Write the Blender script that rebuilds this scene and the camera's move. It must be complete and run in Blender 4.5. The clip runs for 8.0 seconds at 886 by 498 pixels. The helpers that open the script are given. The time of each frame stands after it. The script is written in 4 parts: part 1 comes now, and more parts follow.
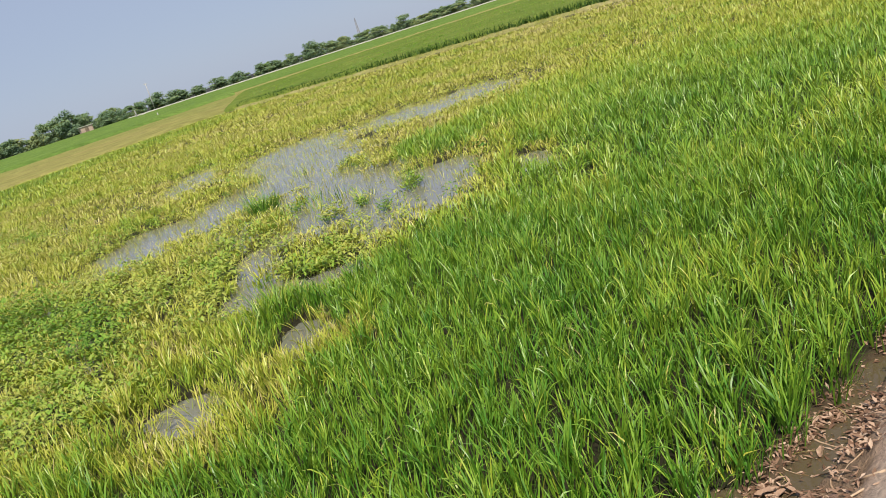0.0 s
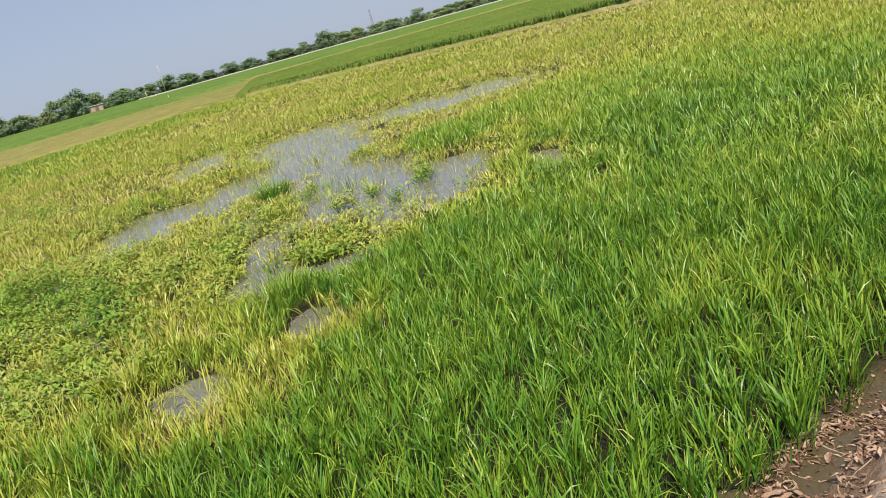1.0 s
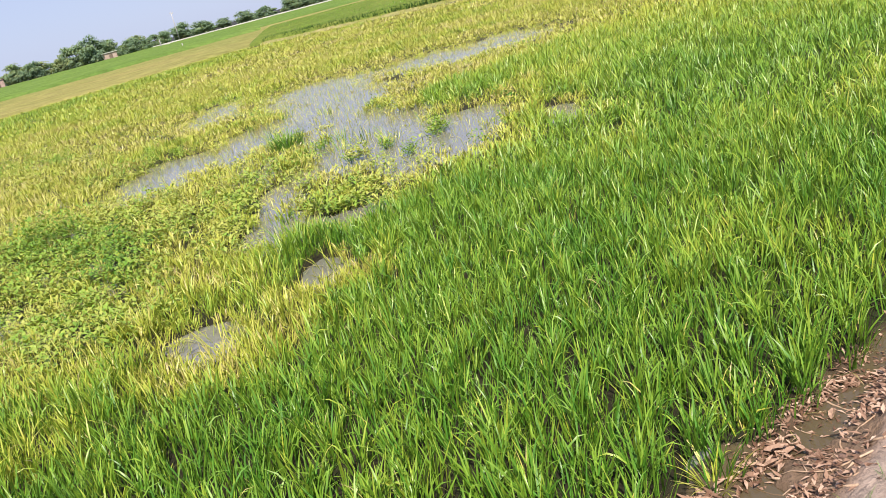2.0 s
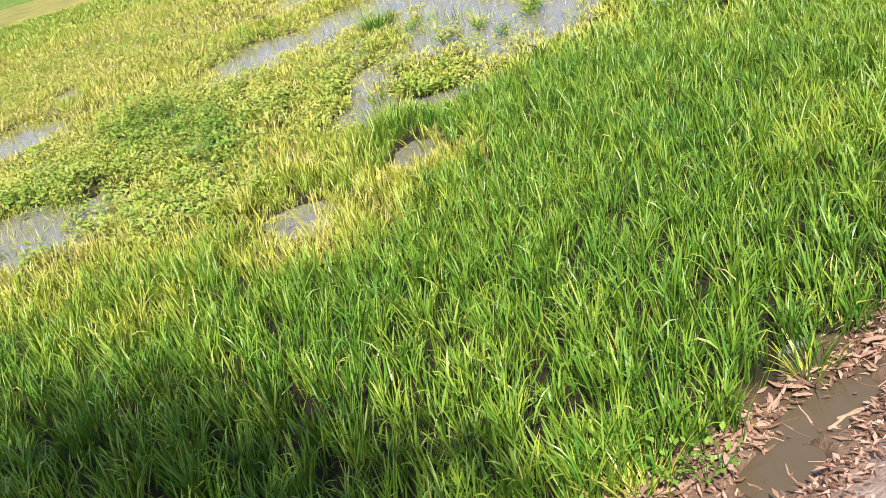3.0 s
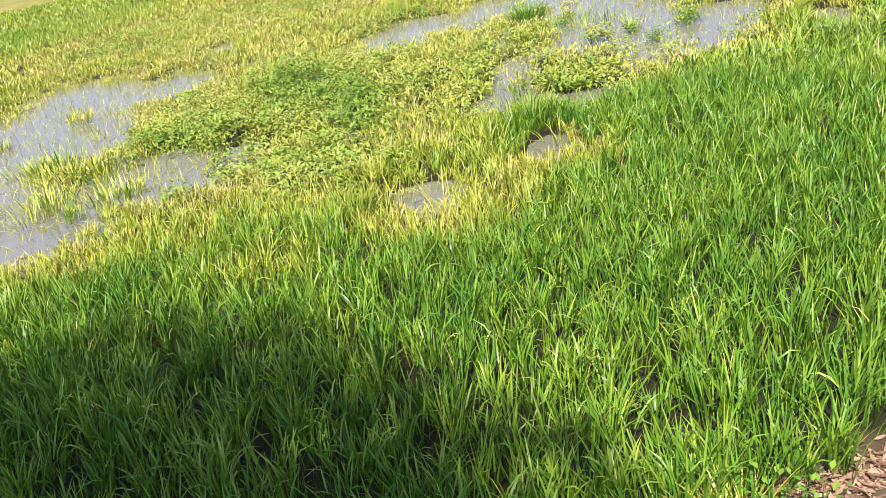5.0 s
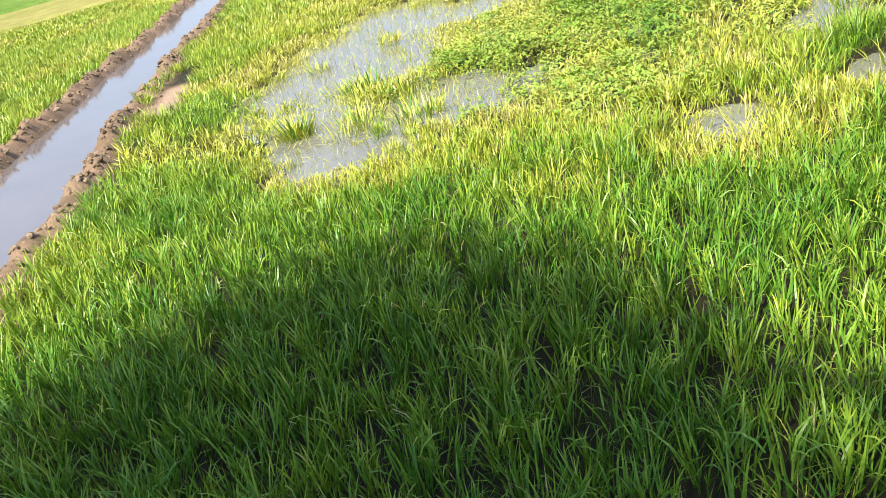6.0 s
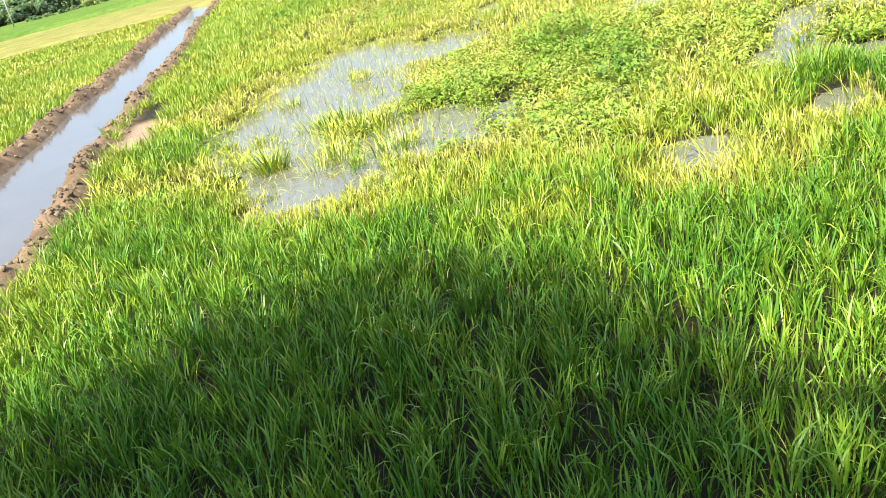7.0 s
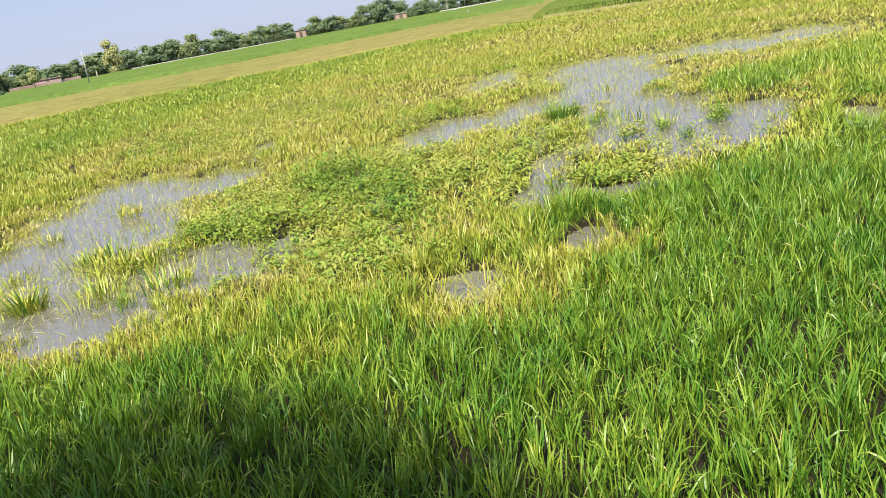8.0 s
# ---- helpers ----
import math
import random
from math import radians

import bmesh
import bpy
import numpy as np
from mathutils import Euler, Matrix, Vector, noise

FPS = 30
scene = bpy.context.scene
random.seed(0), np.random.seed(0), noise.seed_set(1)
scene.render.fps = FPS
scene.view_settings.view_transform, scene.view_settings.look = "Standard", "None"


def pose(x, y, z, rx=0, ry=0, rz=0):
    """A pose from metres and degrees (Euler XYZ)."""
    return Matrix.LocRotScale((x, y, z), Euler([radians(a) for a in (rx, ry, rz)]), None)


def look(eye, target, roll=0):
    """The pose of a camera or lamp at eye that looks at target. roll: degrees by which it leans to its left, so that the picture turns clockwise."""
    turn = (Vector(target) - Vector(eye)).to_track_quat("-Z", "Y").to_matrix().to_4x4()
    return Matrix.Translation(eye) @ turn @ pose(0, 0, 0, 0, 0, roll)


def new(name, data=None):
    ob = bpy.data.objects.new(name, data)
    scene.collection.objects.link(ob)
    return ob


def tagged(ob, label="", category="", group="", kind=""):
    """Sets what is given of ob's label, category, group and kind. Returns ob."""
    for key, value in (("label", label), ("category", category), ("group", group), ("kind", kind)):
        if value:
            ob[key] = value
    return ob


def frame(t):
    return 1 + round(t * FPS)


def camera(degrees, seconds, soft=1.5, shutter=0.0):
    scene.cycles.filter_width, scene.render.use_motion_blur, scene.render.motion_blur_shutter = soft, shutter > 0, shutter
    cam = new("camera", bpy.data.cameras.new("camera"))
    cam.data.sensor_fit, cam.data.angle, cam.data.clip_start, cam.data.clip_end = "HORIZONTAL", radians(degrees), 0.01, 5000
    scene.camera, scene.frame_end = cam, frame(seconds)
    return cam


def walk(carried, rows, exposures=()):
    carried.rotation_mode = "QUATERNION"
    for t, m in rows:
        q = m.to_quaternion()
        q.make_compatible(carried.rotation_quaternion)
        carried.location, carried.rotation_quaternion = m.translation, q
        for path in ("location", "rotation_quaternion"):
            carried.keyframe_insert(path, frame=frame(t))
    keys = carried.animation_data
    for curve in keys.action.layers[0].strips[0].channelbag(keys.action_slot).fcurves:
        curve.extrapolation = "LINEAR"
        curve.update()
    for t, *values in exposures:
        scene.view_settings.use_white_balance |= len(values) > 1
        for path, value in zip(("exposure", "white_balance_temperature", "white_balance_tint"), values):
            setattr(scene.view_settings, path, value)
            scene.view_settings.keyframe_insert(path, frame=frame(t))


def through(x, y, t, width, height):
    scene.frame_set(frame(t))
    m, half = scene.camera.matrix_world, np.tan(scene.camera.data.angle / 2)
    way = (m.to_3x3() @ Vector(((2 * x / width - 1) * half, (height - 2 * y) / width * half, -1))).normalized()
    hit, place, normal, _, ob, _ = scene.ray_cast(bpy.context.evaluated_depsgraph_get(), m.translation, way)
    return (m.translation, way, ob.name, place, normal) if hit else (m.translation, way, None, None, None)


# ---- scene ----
# ---------------------------------------------------------------- camera
cam = camera(54.5, 8.0, soft=0.7)
# seconds, eye, yaw to the left, pitch, lean to the right
PATH = [
    (0.0, 0.000, 0.000, 1.750, 5.12, -14.71, 17.84),
    (0.2, -0.012, -0.008, 1.750, 6.48, -14.57, 17.51),
    (0.5, -0.029, -0.021, 1.750, 8.00, -13.91, 16.05),
    (0.7, -0.039, -0.021, 1.750, 7.41, -14.40, 15.87),
    (1.0, -0.054, -0.021, 1.751, 5.45, -14.94, 15.31),
    (1.2, -0.058, -0.026, 1.753, 5.62, -15.08, 15.45),
    (2.3, -0.051, -0.049, 1.746, 7.68, -19.89, 14.80),
    (2.5, -0.058, -0.048, 1.744, 7.62, -21.67, 14.97),
    (2.7, -0.069, -0.057, 1.745, 9.35, -22.69, 15.39),
    (3.0, -0.085, -0.071, 1.746, 15.12, -23.47, 16.18),
    (3.2, -0.094, -0.075, 1.748, 18.71, -23.59, 16.24),
    (3.5, -0.108, -0.082, 1.751, 21.81, -24.10, 15.50),
    (3.7, -0.116, -0.093, 1.753, 22.71, -23.66, 14.35),
    (4.0, -0.129, -0.109, 1.755, 23.77, -22.80, 12.69),
    (4.2, -0.131, -0.118, 1.754, 23.54, -22.15, 11.52),
    (5.3, -0.126, -0.135, 1.742, 23.24, -22.30, 10.13),
    (5.4, -0.126, -0.136, 1.741, 26.15, -22.32, 11.11),
    (5.5, -0.125, -0.136, 1.740, 29.60, -22.48, 11.83),
    (5.6, -0.126, -0.138, 1.739, 35.52, -21.63, 12.55),
    (5.7, -0.127, -0.140, 1.737, 40.43, -22.42, 13.55),
    (5.8, -0.127, -0.142, 1.736, 42.64, -23.14, 15.31),
    (6.0, -0.129, -0.146, 1.733, 44.17, -22.94, 15.46),
    (6.2, -0.144, -0.169, 1.734, 42.22, -22.02, 14.53),
    (6.5, -0.167, -0.204, 1.735, 41.55, -21.26, 16.52),
    (6.8, -0.184, -0.242, 1.728, 42.24, -20.57, 16.06),
    (7.0, -0.195, -0.268, 1.724, 40.75, -21.09, 14.51),
    (7.2, -0.191, -0.277, 1.726, 38.71, -19.76, 12.08),
    (7.3, -0.189, -0.281, 1.727, 37.49, -18.45, 11.45),
    (7.5, -0.185, -0.290, 1.729, 35.05, -17.94, 10.79),
    (7.6, -0.178, -0.289, 1.732, 33.34, -17.03, 10.67),
    (7.8, -0.164, -0.287, 1.738, 28.92, -15.86, 9.90),
    (7.9, -0.157, -0.286, 1.741, 26.51, -15.69, 10.56),
    (8.0, -0.150, -0.285, 1.744, 23.90, -15.53, 10.44),
]


def view_pose(x, y, z, yaw, pitch, lean):
    return (Matrix.Translation((x, y, z)) @ Matrix.Rotation(radians(yaw), 4, "Z")
            @ Matrix.Rotation(radians(90 + pitch), 4, "X") @ Matrix.Rotation(radians(-lean), 4, "Z"))


EXPOSURES = [(0.0, 0.45, 6750, 12), (1.2, 0.45, 6700, 12), (2.4, 1.03, 6500, 21), (4.2, 1.08, 6550, 17), (5.5, 1.16, 6550, 16),
             (6.5, 1.48, 6800, 2), (7.0, 1.48, 6800, 2), (7.6, 1.14, 6700, 10), (8.0, 0.84, 6700, 16)]
walk(cam, [(row[0], view_pose(*row[1:])) for row in PATH], EXPOSURES)

# ---------------------------------------------------------------- light
SUN_ELEVATION, SUN_FROM = 53.6, (0.20, -1.0)      # height in degrees; ground direction the light comes from
sky_world = bpy.data.worlds.new("sky")
scene.world = sky_world
sky_world.use_nodes = True
wn, wl = sky_world.node_tree.nodes, sky_world.node_tree.links
sky = wn.new("ShaderNodeTexSky")
sky.sky_type, sky.sun_disc = "NISHITA", False
sky.sun_elevation = radians(SUN_ELEVATION)
sky.sun_rotation = math.atan2(SUN_FROM[0], SUN_FROM[1])
sky.air_density, sky.dust_density, sky.ozone_density = 1.0, 1.0, 5.0
sky.altitude = 800
# thin even haze over the whole dome
haze = wn.new("ShaderNodeMix")
haze.data_type = "RGBA"
haze.inputs[0].default_value = 0.78
haze.inputs[7].default_value = (4.15, 5.0, 6.8, 1)
wl.new(sky.outputs["Color"], haze.inputs[6])
wl.new(haze.outputs[2], wn["Background"].inputs["Color"])
wn["Background"].inputs["Strength"].default_value = 0.071
sun_data = bpy.data.lights.new("sun", "SUN")
sun_data.energy, sun_data.angle, sun_data.color = 4.6, radians(0.6), (1.0, 0.93, 0.77)
sun = new("sun", sun_data)
_h = math.cos(radians(SUN_ELEVATION)) / math.hypot(*SUN_FROM)
SUN_DIR = Vector((SUN_FROM[0] * _h, SUN_FROM[1] * _h, math.sin(radians(SUN_ELEVATION))))
sun.matrix_world = look(SUN_DIR * 60, (0, 0, 0))

# ---------------------------------------------------------------- materials


def material(name, rough=0.8, spec=0.3):
    m = bpy.data.materials.new(name)
    m.use_nodes = True
    b = m.node_tree.nodes["Principled BSDF"]
    b.inputs["Roughness"].default_value = rough
    b.inputs["Specular IOR Level"].default_value = spec
    return m, m.node_tree.nodes, m.node_tree.links, b


def ramp(nodes, links, source, stops):
    r = nodes.new("ShaderNodeValToRGB")
    e = r.color_ramp.elements
    while len(e) < len(stops):
        e.new(0.5)
    for k, (p, c) in enumerate(stops):
        e[k].position, e[k].color = p, (*c, 1)
    links.new(source, r.inputs["Fac"])
    return r.outputs["Color"]


def texture(nodes, links, scale, detail=4.0, rough=0.6):
    c = nodes.new("ShaderNodeNewGeometry")
    n = nodes.new("ShaderNodeTexNoise")
    n.inputs["Scale"].default_value, n.inputs["Detail"].default_value, n.inputs["Roughness"].default_value = scale, detail, rough
    links.new(c.outputs["Position"], n.inputs["Vector"])
    return n.outputs["Fac"]


def mix(nodes, links, fac, a, b, blend="MIX"):
    m = nodes.new("ShaderNodeMix")
    m.data_type, m.blend_type = "RGBA", blend
    for sock, v in ((m.inputs[0], fac), (m.inputs[6], a), (m.inputs[7], b)):
        if isinstance(v, bpy.types.NodeSocket):
            links.new(v, sock)
        else:
            sock.default_value = v if isinstance(v, float) else (*v, 1)
    return m.outputs[2]


def bumped(nodes, links, bsdf, height, strength, distance):
    b = nodes.new("ShaderNodeBump")
    b.inputs["Strength"].default_value, b.inputs["Distance"].default_value = strength, distance
    links.new(height, b.inputs["Height"])
    links.new(b.outputs["Normal"], bsdf.inputs["Normal"])


def leaf_material(name, stops, through=0.2, rough=0.45, spec=0.3, grain=30.0):
    """Foliage: colour from each leaf's own tone, with light that passes through the blade."""
    m, n, l, b = material(name, rough, spec)
    a = n.new("ShaderNodeAttribute")
    a.attribute_name = "tone"
    colour = ramp(n, l, a.outputs["Fac"], stops)
    fine = ramp(n, l, texture(n, l, grain, 2.0), [(0.3, (0.78, 0.78, 0.78)), (0.7, (1.15, 1.15, 1.15))])
    colour = mix(n, l, 1.0, colour, fine, "MULTIPLY")
    l.new(colour, b.inputs["Base Color"])
    t = n.new("ShaderNodeBsdfTranslucent")
    l.new(mix(n, l, 1.0, colour, (1.35, 1.28, 0.55), "MULTIPLY"), t.inputs["Color"])
    s = n.new("ShaderNodeMixShader")
    s.inputs[0].default_value = through
    l.new(b.outputs[0], s.inputs[1])
    l.new(t.outputs[0], s.inputs[2])
    l.new(s.outputs[0], n["Material Output"].inputs["Surface"])
    return m


RICE_STOPS = [(0.0, (0.055, 0.178, 0.015)), (0.33, (0.186, 0.318, 0.030)), (0.58, (0.34, 0.392, 0.044)), (0.8, (0.42, 0.40, 0.092)), (1.0, (0.45, 0.37, 0.22))]
MAT_RICE = leaf_material("rice_leaf", RICE_STOPS, 0.13, 0.42, 0.42)
MAT_WEED = leaf_material("weed_leaf", [(0.0, (0.06, 0.19, 0.022)), (0.5, (0.205, 0.335, 0.045)), (1.0, (0.40, 0.43, 0.10))], 0.25, 0.5, 0.3)
# distance haze is painted into the belt's leaves as a pale blue-green
MAT_HAZED_TREE = leaf_material("hazed_tree_leaf", [(0.0, (0.14, 0.23, 0.16)), (0.5, (0.21, 0.31, 0.20)), (1.0, (0.34, 0.39, 0.18))], 0.45, 0.7, 0.15, 0.8)
# the poplar's own yellow-green, with haze painted in as extra paleness
MAT_POPLAR = leaf_material("poplar_leaf", [(0.0, (0.30, 0.36, 0.17)), (0.5, (0.40, 0.44, 0.21)), (1.0, (0.48, 0.49, 0.25))], 0.3, 0.6, 0.2, 0.8)
MAT_SHADE_TREE = leaf_material("shade_tree_leaf", [(0.0, (0.08, 0.17, 0.02)), (1.0, (0.16, 0.28, 0.04))], 0.25)
MAT_DRY = leaf_material("dry_leaf", [(0.0, (0.12, 0.065, 0.042)), (0.5, (0.30, 0.19, 0.135)), (1.0, (0.55, 0.41, 0.32))], 0.12, 0.7, 0.2, 60.0)


def mud_material(name, dark, mid, pale, wet=0.8, scale=6.0, bump=0.02):
    m, n, l, b = material(name, wet, 0.35)
    big = texture(n, l, scale * 0.25, 4.0)
    fine = texture(n, l, scale * 5, 6.0, 0.7)
    c = ramp(n, l, big, [(0.3, dark), (0.5, mid), (0.72, pale)])
    c = mix(n, l, 1.0, c, ramp(n, l, fine, [(0.25, (0.55, 0.55, 0.55)), (0.7, (1.2, 1.2, 1.2))]), "MULTIPLY")
    l.new(c, b.inputs["Base Color"])
    bumped(n, l, b, fine, 0.8, bump)
    return m


MAT_BANK = mud_material("bank_mud", (0.10, 0.066, 0.042), (0.24, 0.175, 0.12), (0.36, 0.27, 0.195), 0.75, 5.0, 0.04)
MAT_WOOD = mud_material("bark", (0.10, 0.08, 0.06), (0.17, 0.13, 0.10), (0.24, 0.2, 0.16), 0.9, 3.0)
MAT_CEMENT = mud_material("cement", (0.38, 0.38, 0.35), (0.46, 0.46, 0.43), (0.54, 0.54, 0.50), 0.9, 1.5)
MAT_BRICKISH = mud_material("earthen_wall", (0.30, 0.22, 0.18), (0.38, 0.29, 0.25), (0.46, 0.37, 0.33), 0.9, 1.0)
MAT_STEEL = mud_material("weathered_steel", (0.25, 0.25, 0.26), (0.36, 0.36, 0.37), (0.45, 0.45, 0.46), 0.5, 2.0)


def ground_material():
    """Paddy mud, dark wet bank mud and pale dry bund mud, blended by how dry the soil is there."""
    m, n, l, b = material("field_soil", 0.7, 0.15)
    a = n.new("ShaderNodeAttribute")
    a.attribute_name = "tone"
    fine, big = texture(n, l, 28.0, 6.0, 0.7), texture(n, l, 3.5, 5.0)
    add = n.new("ShaderNodeMath")
    add.operation = "MULTIPLY_ADD"
    l.new(big, add.inputs[0])
    add.inputs[1].default_value = 0.16
    l.new(a.outputs["Fac"], add.inputs[2])
    c = ramp(n, l, add.outputs[0], [(0.10, (0.026, 0.024, 0.014)), (0.30, (0.10, 0.07, 0.045)), (0.58, (0.25, 0.17, 0.118)), (0.80, (0.36, 0.265, 0.21)), (1.0, (0.41, 0.325, 0.27))])
    c = mix(n, l, 1.0, c, ramp(n, l, fine, [(0.25, (0.62, 0.62, 0.62)), (0.7, (1.15, 1.15, 1.15))]), "MULTIPLY")
    l.new(c, b.inputs["Base Color"])
    l.new(ramp(n, l, a.outputs["Fac"], [(0.1, (0.6, 0.6, 0.6)), (0.7, (0.9, 0.9, 0.9))]), b.inputs["Roughness"])
    bumped(n, l, b, fine, 0.9, 0.025)
    return m


MAT_SOIL = ground_material()


def water_material(name, colour, ripple):
    m, n, l, b = material(name, 0.08, 0.7)
    l.new(mix(n, l, texture(n, l, 1.3, 5.0), tuple(c * 0.75 for c in colour), tuple(c * 1.25 for c in colour)), b.inputs["Base Color"])
    bumped(n, l, b, texture(n, l, 9.0, 3.0), ripple, 0.01)
    return m


MAT_WATER = water_material("muddy_water", (0.150, 0.148, 0.128), 0.5)
MAT_PUDDLE = water_material("brown_puddle_water", (0.12, 0.095, 0.062), 0.25)
_n, _l = MAT_PUDDLE.node_tree.nodes, MAT_PUDDLE.node_tree.links
_clear, _both = _n.new("ShaderNodeBsdfTransparent"), _n.new("ShaderNodeMixShader")
_clear.inputs["Color"].default_value = (0.80, 0.70, 0.52, 1)
_both.inputs[0].default_value = 0.5
_l.new(_n["Principled BSDF"].outputs[0], _both.inputs[1])
_l.new(_clear.outputs[0], _both.inputs[2])
_l.new(_both.outputs[0], _n["Material Output"].inputs["Surface"])
MAT_CANAL = water_material("silty_canal_water", (0.12, 0.112, 0.125), 0.1)

# ---------------------------------------------------------------- mesh tools


def lattice(ix, iy, seed):
    h = np.sin(ix * 127.1 + iy * 311.7 + seed * 74.7) * 43758.5453
    return h - np.floor(h)


def value_noise(x, y, seed=0.0):
    ix, iy = np.floor(x), np.floor(y)
    fx, fy = x - ix, y - iy
    fx, fy = fx * fx * (3 - 2 * fx), fy * fy * (3 - 2 * fy)
    a, b = lattice(ix, iy, seed), lattice(ix + 1, iy, seed)
    c, d = lattice(ix, iy + 1, seed), lattice(ix + 1, iy + 1, seed)
    return (a * (1 - fx) + b * fx) * (1 - fy) + (c * (1 - fx) + d * fx) * fy


def fractal(x, y, scale, seed=0.0):
    return (value_noise(x * scale, y * scale, seed) * 0.55 + value_noise(x * scale * 2.3, y * scale * 2.3, seed + 3) * 0.3
            + value_noise(x * scale * 5.1, y * scale * 5.1, seed + 7) * 0.15)


def smooth(a, b, x):
    t = np.clip((x - a) / (b - a), 0, 1)
    return t * t * (3 - 2 * t)


def poly_mesh(name, verts, faces_by_size, tone=None, mat=None, shade=False):
    """A mesh from arrays: verts (n, 3), and face arrays (m, k), one for each face size."""
    me = bpy.data.meshes.new(name)
    me.vertices.add(len(verts))
    me.vertices.foreach_set("co", np.ascontiguousarray(verts, dtype=np.float32).ravel())
    loops = np.concatenate([f.ravel() for f in faces_by_size]).astype(np.int32)
    sizes = np.concatenate([np.full(len(f), f.shape[1]) for f in faces_by_size])
    me.loops.add(len(loops))
    me.loops.foreach_set("vertex_index", loops)
    me.polygons.add(len(sizes))
    me.polygons.foreach_set("loop_start", np.concatenate([[0], np.cumsum(sizes)[:-1]]).astype(np.int32))
    if shade:
        me.polygons.foreach_set("use_smooth", np.ones(len(sizes), dtype=bool))
    if tone is not None:
        at = me.attributes.new("tone", "FLOAT", "POINT")
        at.data.foreach_set("value", np.ascontiguousarray(tone, dtype=np.float32))
    me.update(calc_edges=True)
    if mat:
        me.materials.append(mat)
    return me


def blade_mesh(name, base, heading, length, lean, bend, width, tone, mat, segments, tip_tone=0.08):
    """Many grass blades: tapered ribbons that rise, lean and bend over, each with a tone of its own."""
    n = len(base)
    pos, ring = base.astype(float).copy(), []
    hx, hy = np.cos(heading), np.sin(heading)
    level = np.stack([-hy, hx, np.zeros(n)], 1)
    spin = np.random.default_rng(n).normal(0, 0.75, n) if n > 1 else np.array([0.35])
    for k in range(segments + 1):
        f = k / segments
        a = lean + bend * max(f, 0.001) ** 1.5
        turn = (spin * (0.35 + 0.65 * f))[:, None]
        side = np.cos(turn) * level + np.sin(turn) * np.stack([np.cos(a) * hx, np.cos(a) * hy, -np.sin(a)], 1)
        w = width * (0.65 + 0.9 * f * (1 - f) * 1.6) * (1 - f ** 3) * 0.5
        if k < segments:
            ring += [pos - side * w[:, None], pos + side * w[:, None]]
        else:
            ring += [pos.copy()]
        a = lean + bend * (f + 0.5 / segments) ** 1.5
        step = (length / segments)[:, None]
        pos = pos + step * np.stack([np.sin(a) * hx, np.sin(a) * hy, np.cos(a)], 1)
    per = 2 * segments + 1
    verts = np.stack(ring, 1).reshape(-1, 3)
    start = (np.arange(n) * per)[:, None]
    quads = np.concatenate([start + np.array([[2 * k, 2 * k + 1, 2 * k + 3, 2 * k + 2]]) for k in range(segments - 1)]) if segments > 1 else np.zeros((0, 4), int)
    tris = start + np.array([[2 * segments - 2, 2 * segments - 1, 2 * segments]])
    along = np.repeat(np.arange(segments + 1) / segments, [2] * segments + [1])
    # tips turn paler; bases are darkened in colour to imitate shade between stems
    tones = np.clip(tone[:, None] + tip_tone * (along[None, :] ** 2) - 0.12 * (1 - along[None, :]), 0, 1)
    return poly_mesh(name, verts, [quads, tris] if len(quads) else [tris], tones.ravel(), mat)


def bm_object(name, bm, mat, parent=None, label="", smooth_shade=False):
    me = bpy.data.meshes.new(name)
    bm.to_mesh(me)
    bm.free()
    if smooth_shade:
        for p in me.polygons:
            p.use_smooth = True
    me.materials.append(mat)
    ob = new(name, me)
    if parent:
        ob.parent = parent
    if label:
        ob["label"] = label
    return ob


def add_box(bm, x0, y0, z0, x1, y1, z1):
    r = bmesh.ops.create_cube(bm, size=1.0)
    for v in r["verts"]:
        v.co = Vector((x0 + (v.co.x + 0.5) * (x1 - x0), y0 + (v.co.y + 0.5) * (y1 - y0), z0 + (v.co.z + 0.5) * (z1 - z0)))
    return r["verts"]


def add_tube(bm, points, radii, sides=8):
    """A tapered tube along points."""
    rings = []
    for i, p in enumerate(points):
        p = Vector(p)
        ahead = Vector(points[min(i + 1, len(points) - 1)]) - Vector(points[max(i - 1, 0)])
        q = ahead.to_track_quat("Z", "Y")
        rings.append([bm.verts.new(p + q @ Vector((radii[i] * math.cos(2 * math.pi * k / sides), radii[i] * math.sin(2 * math.pi * k / sides), 0))) for k in range(sides)])
    for a, b in zip(rings, rings[1:]):
        for k in range(sides):
            bm.faces.new((a[k], a[(k + 1) % sides], b[(k + 1) % sides], b[k]))
    bm.faces.new(rings[0][::-1])
    bm.faces.new(rings[-1])


# ---------------------------------------------------------------- the plan
# the near bund: its edge runs along E, the paddy lies on the side of N
EX, EY, NX, NY, EDGE = 0.766, 0.643, -0.643, 0.766, 1.60


def bund_side(x, y):
    return NX * x + NY * y


def canal_side(x, y):
    """Across the canal, growing towards the weedy paddy; the water lies between -3.70 and -3.00."""
    return 0.679 * x + 0.735 * y + 0.08 + 0.008 * (0.679 * y - 0.735 * x - 8) + 0.07 * np.sin(0.35 * (0.735 * x - 0.679 * y)) + 0.05 * np.sin(1.1 * (0.735 * x - 0.679 * y))


def strip_side(x, y):
    """Across the mown strip and the green crop behind it, growing away from the paddy."""
    return -0.773 * x + 0.634 * y


def cross_bund_side(x, y):
    return 0.57 * x + 0.82 * y


STRIP_NEAR, CROSS = 47.0, 32.6

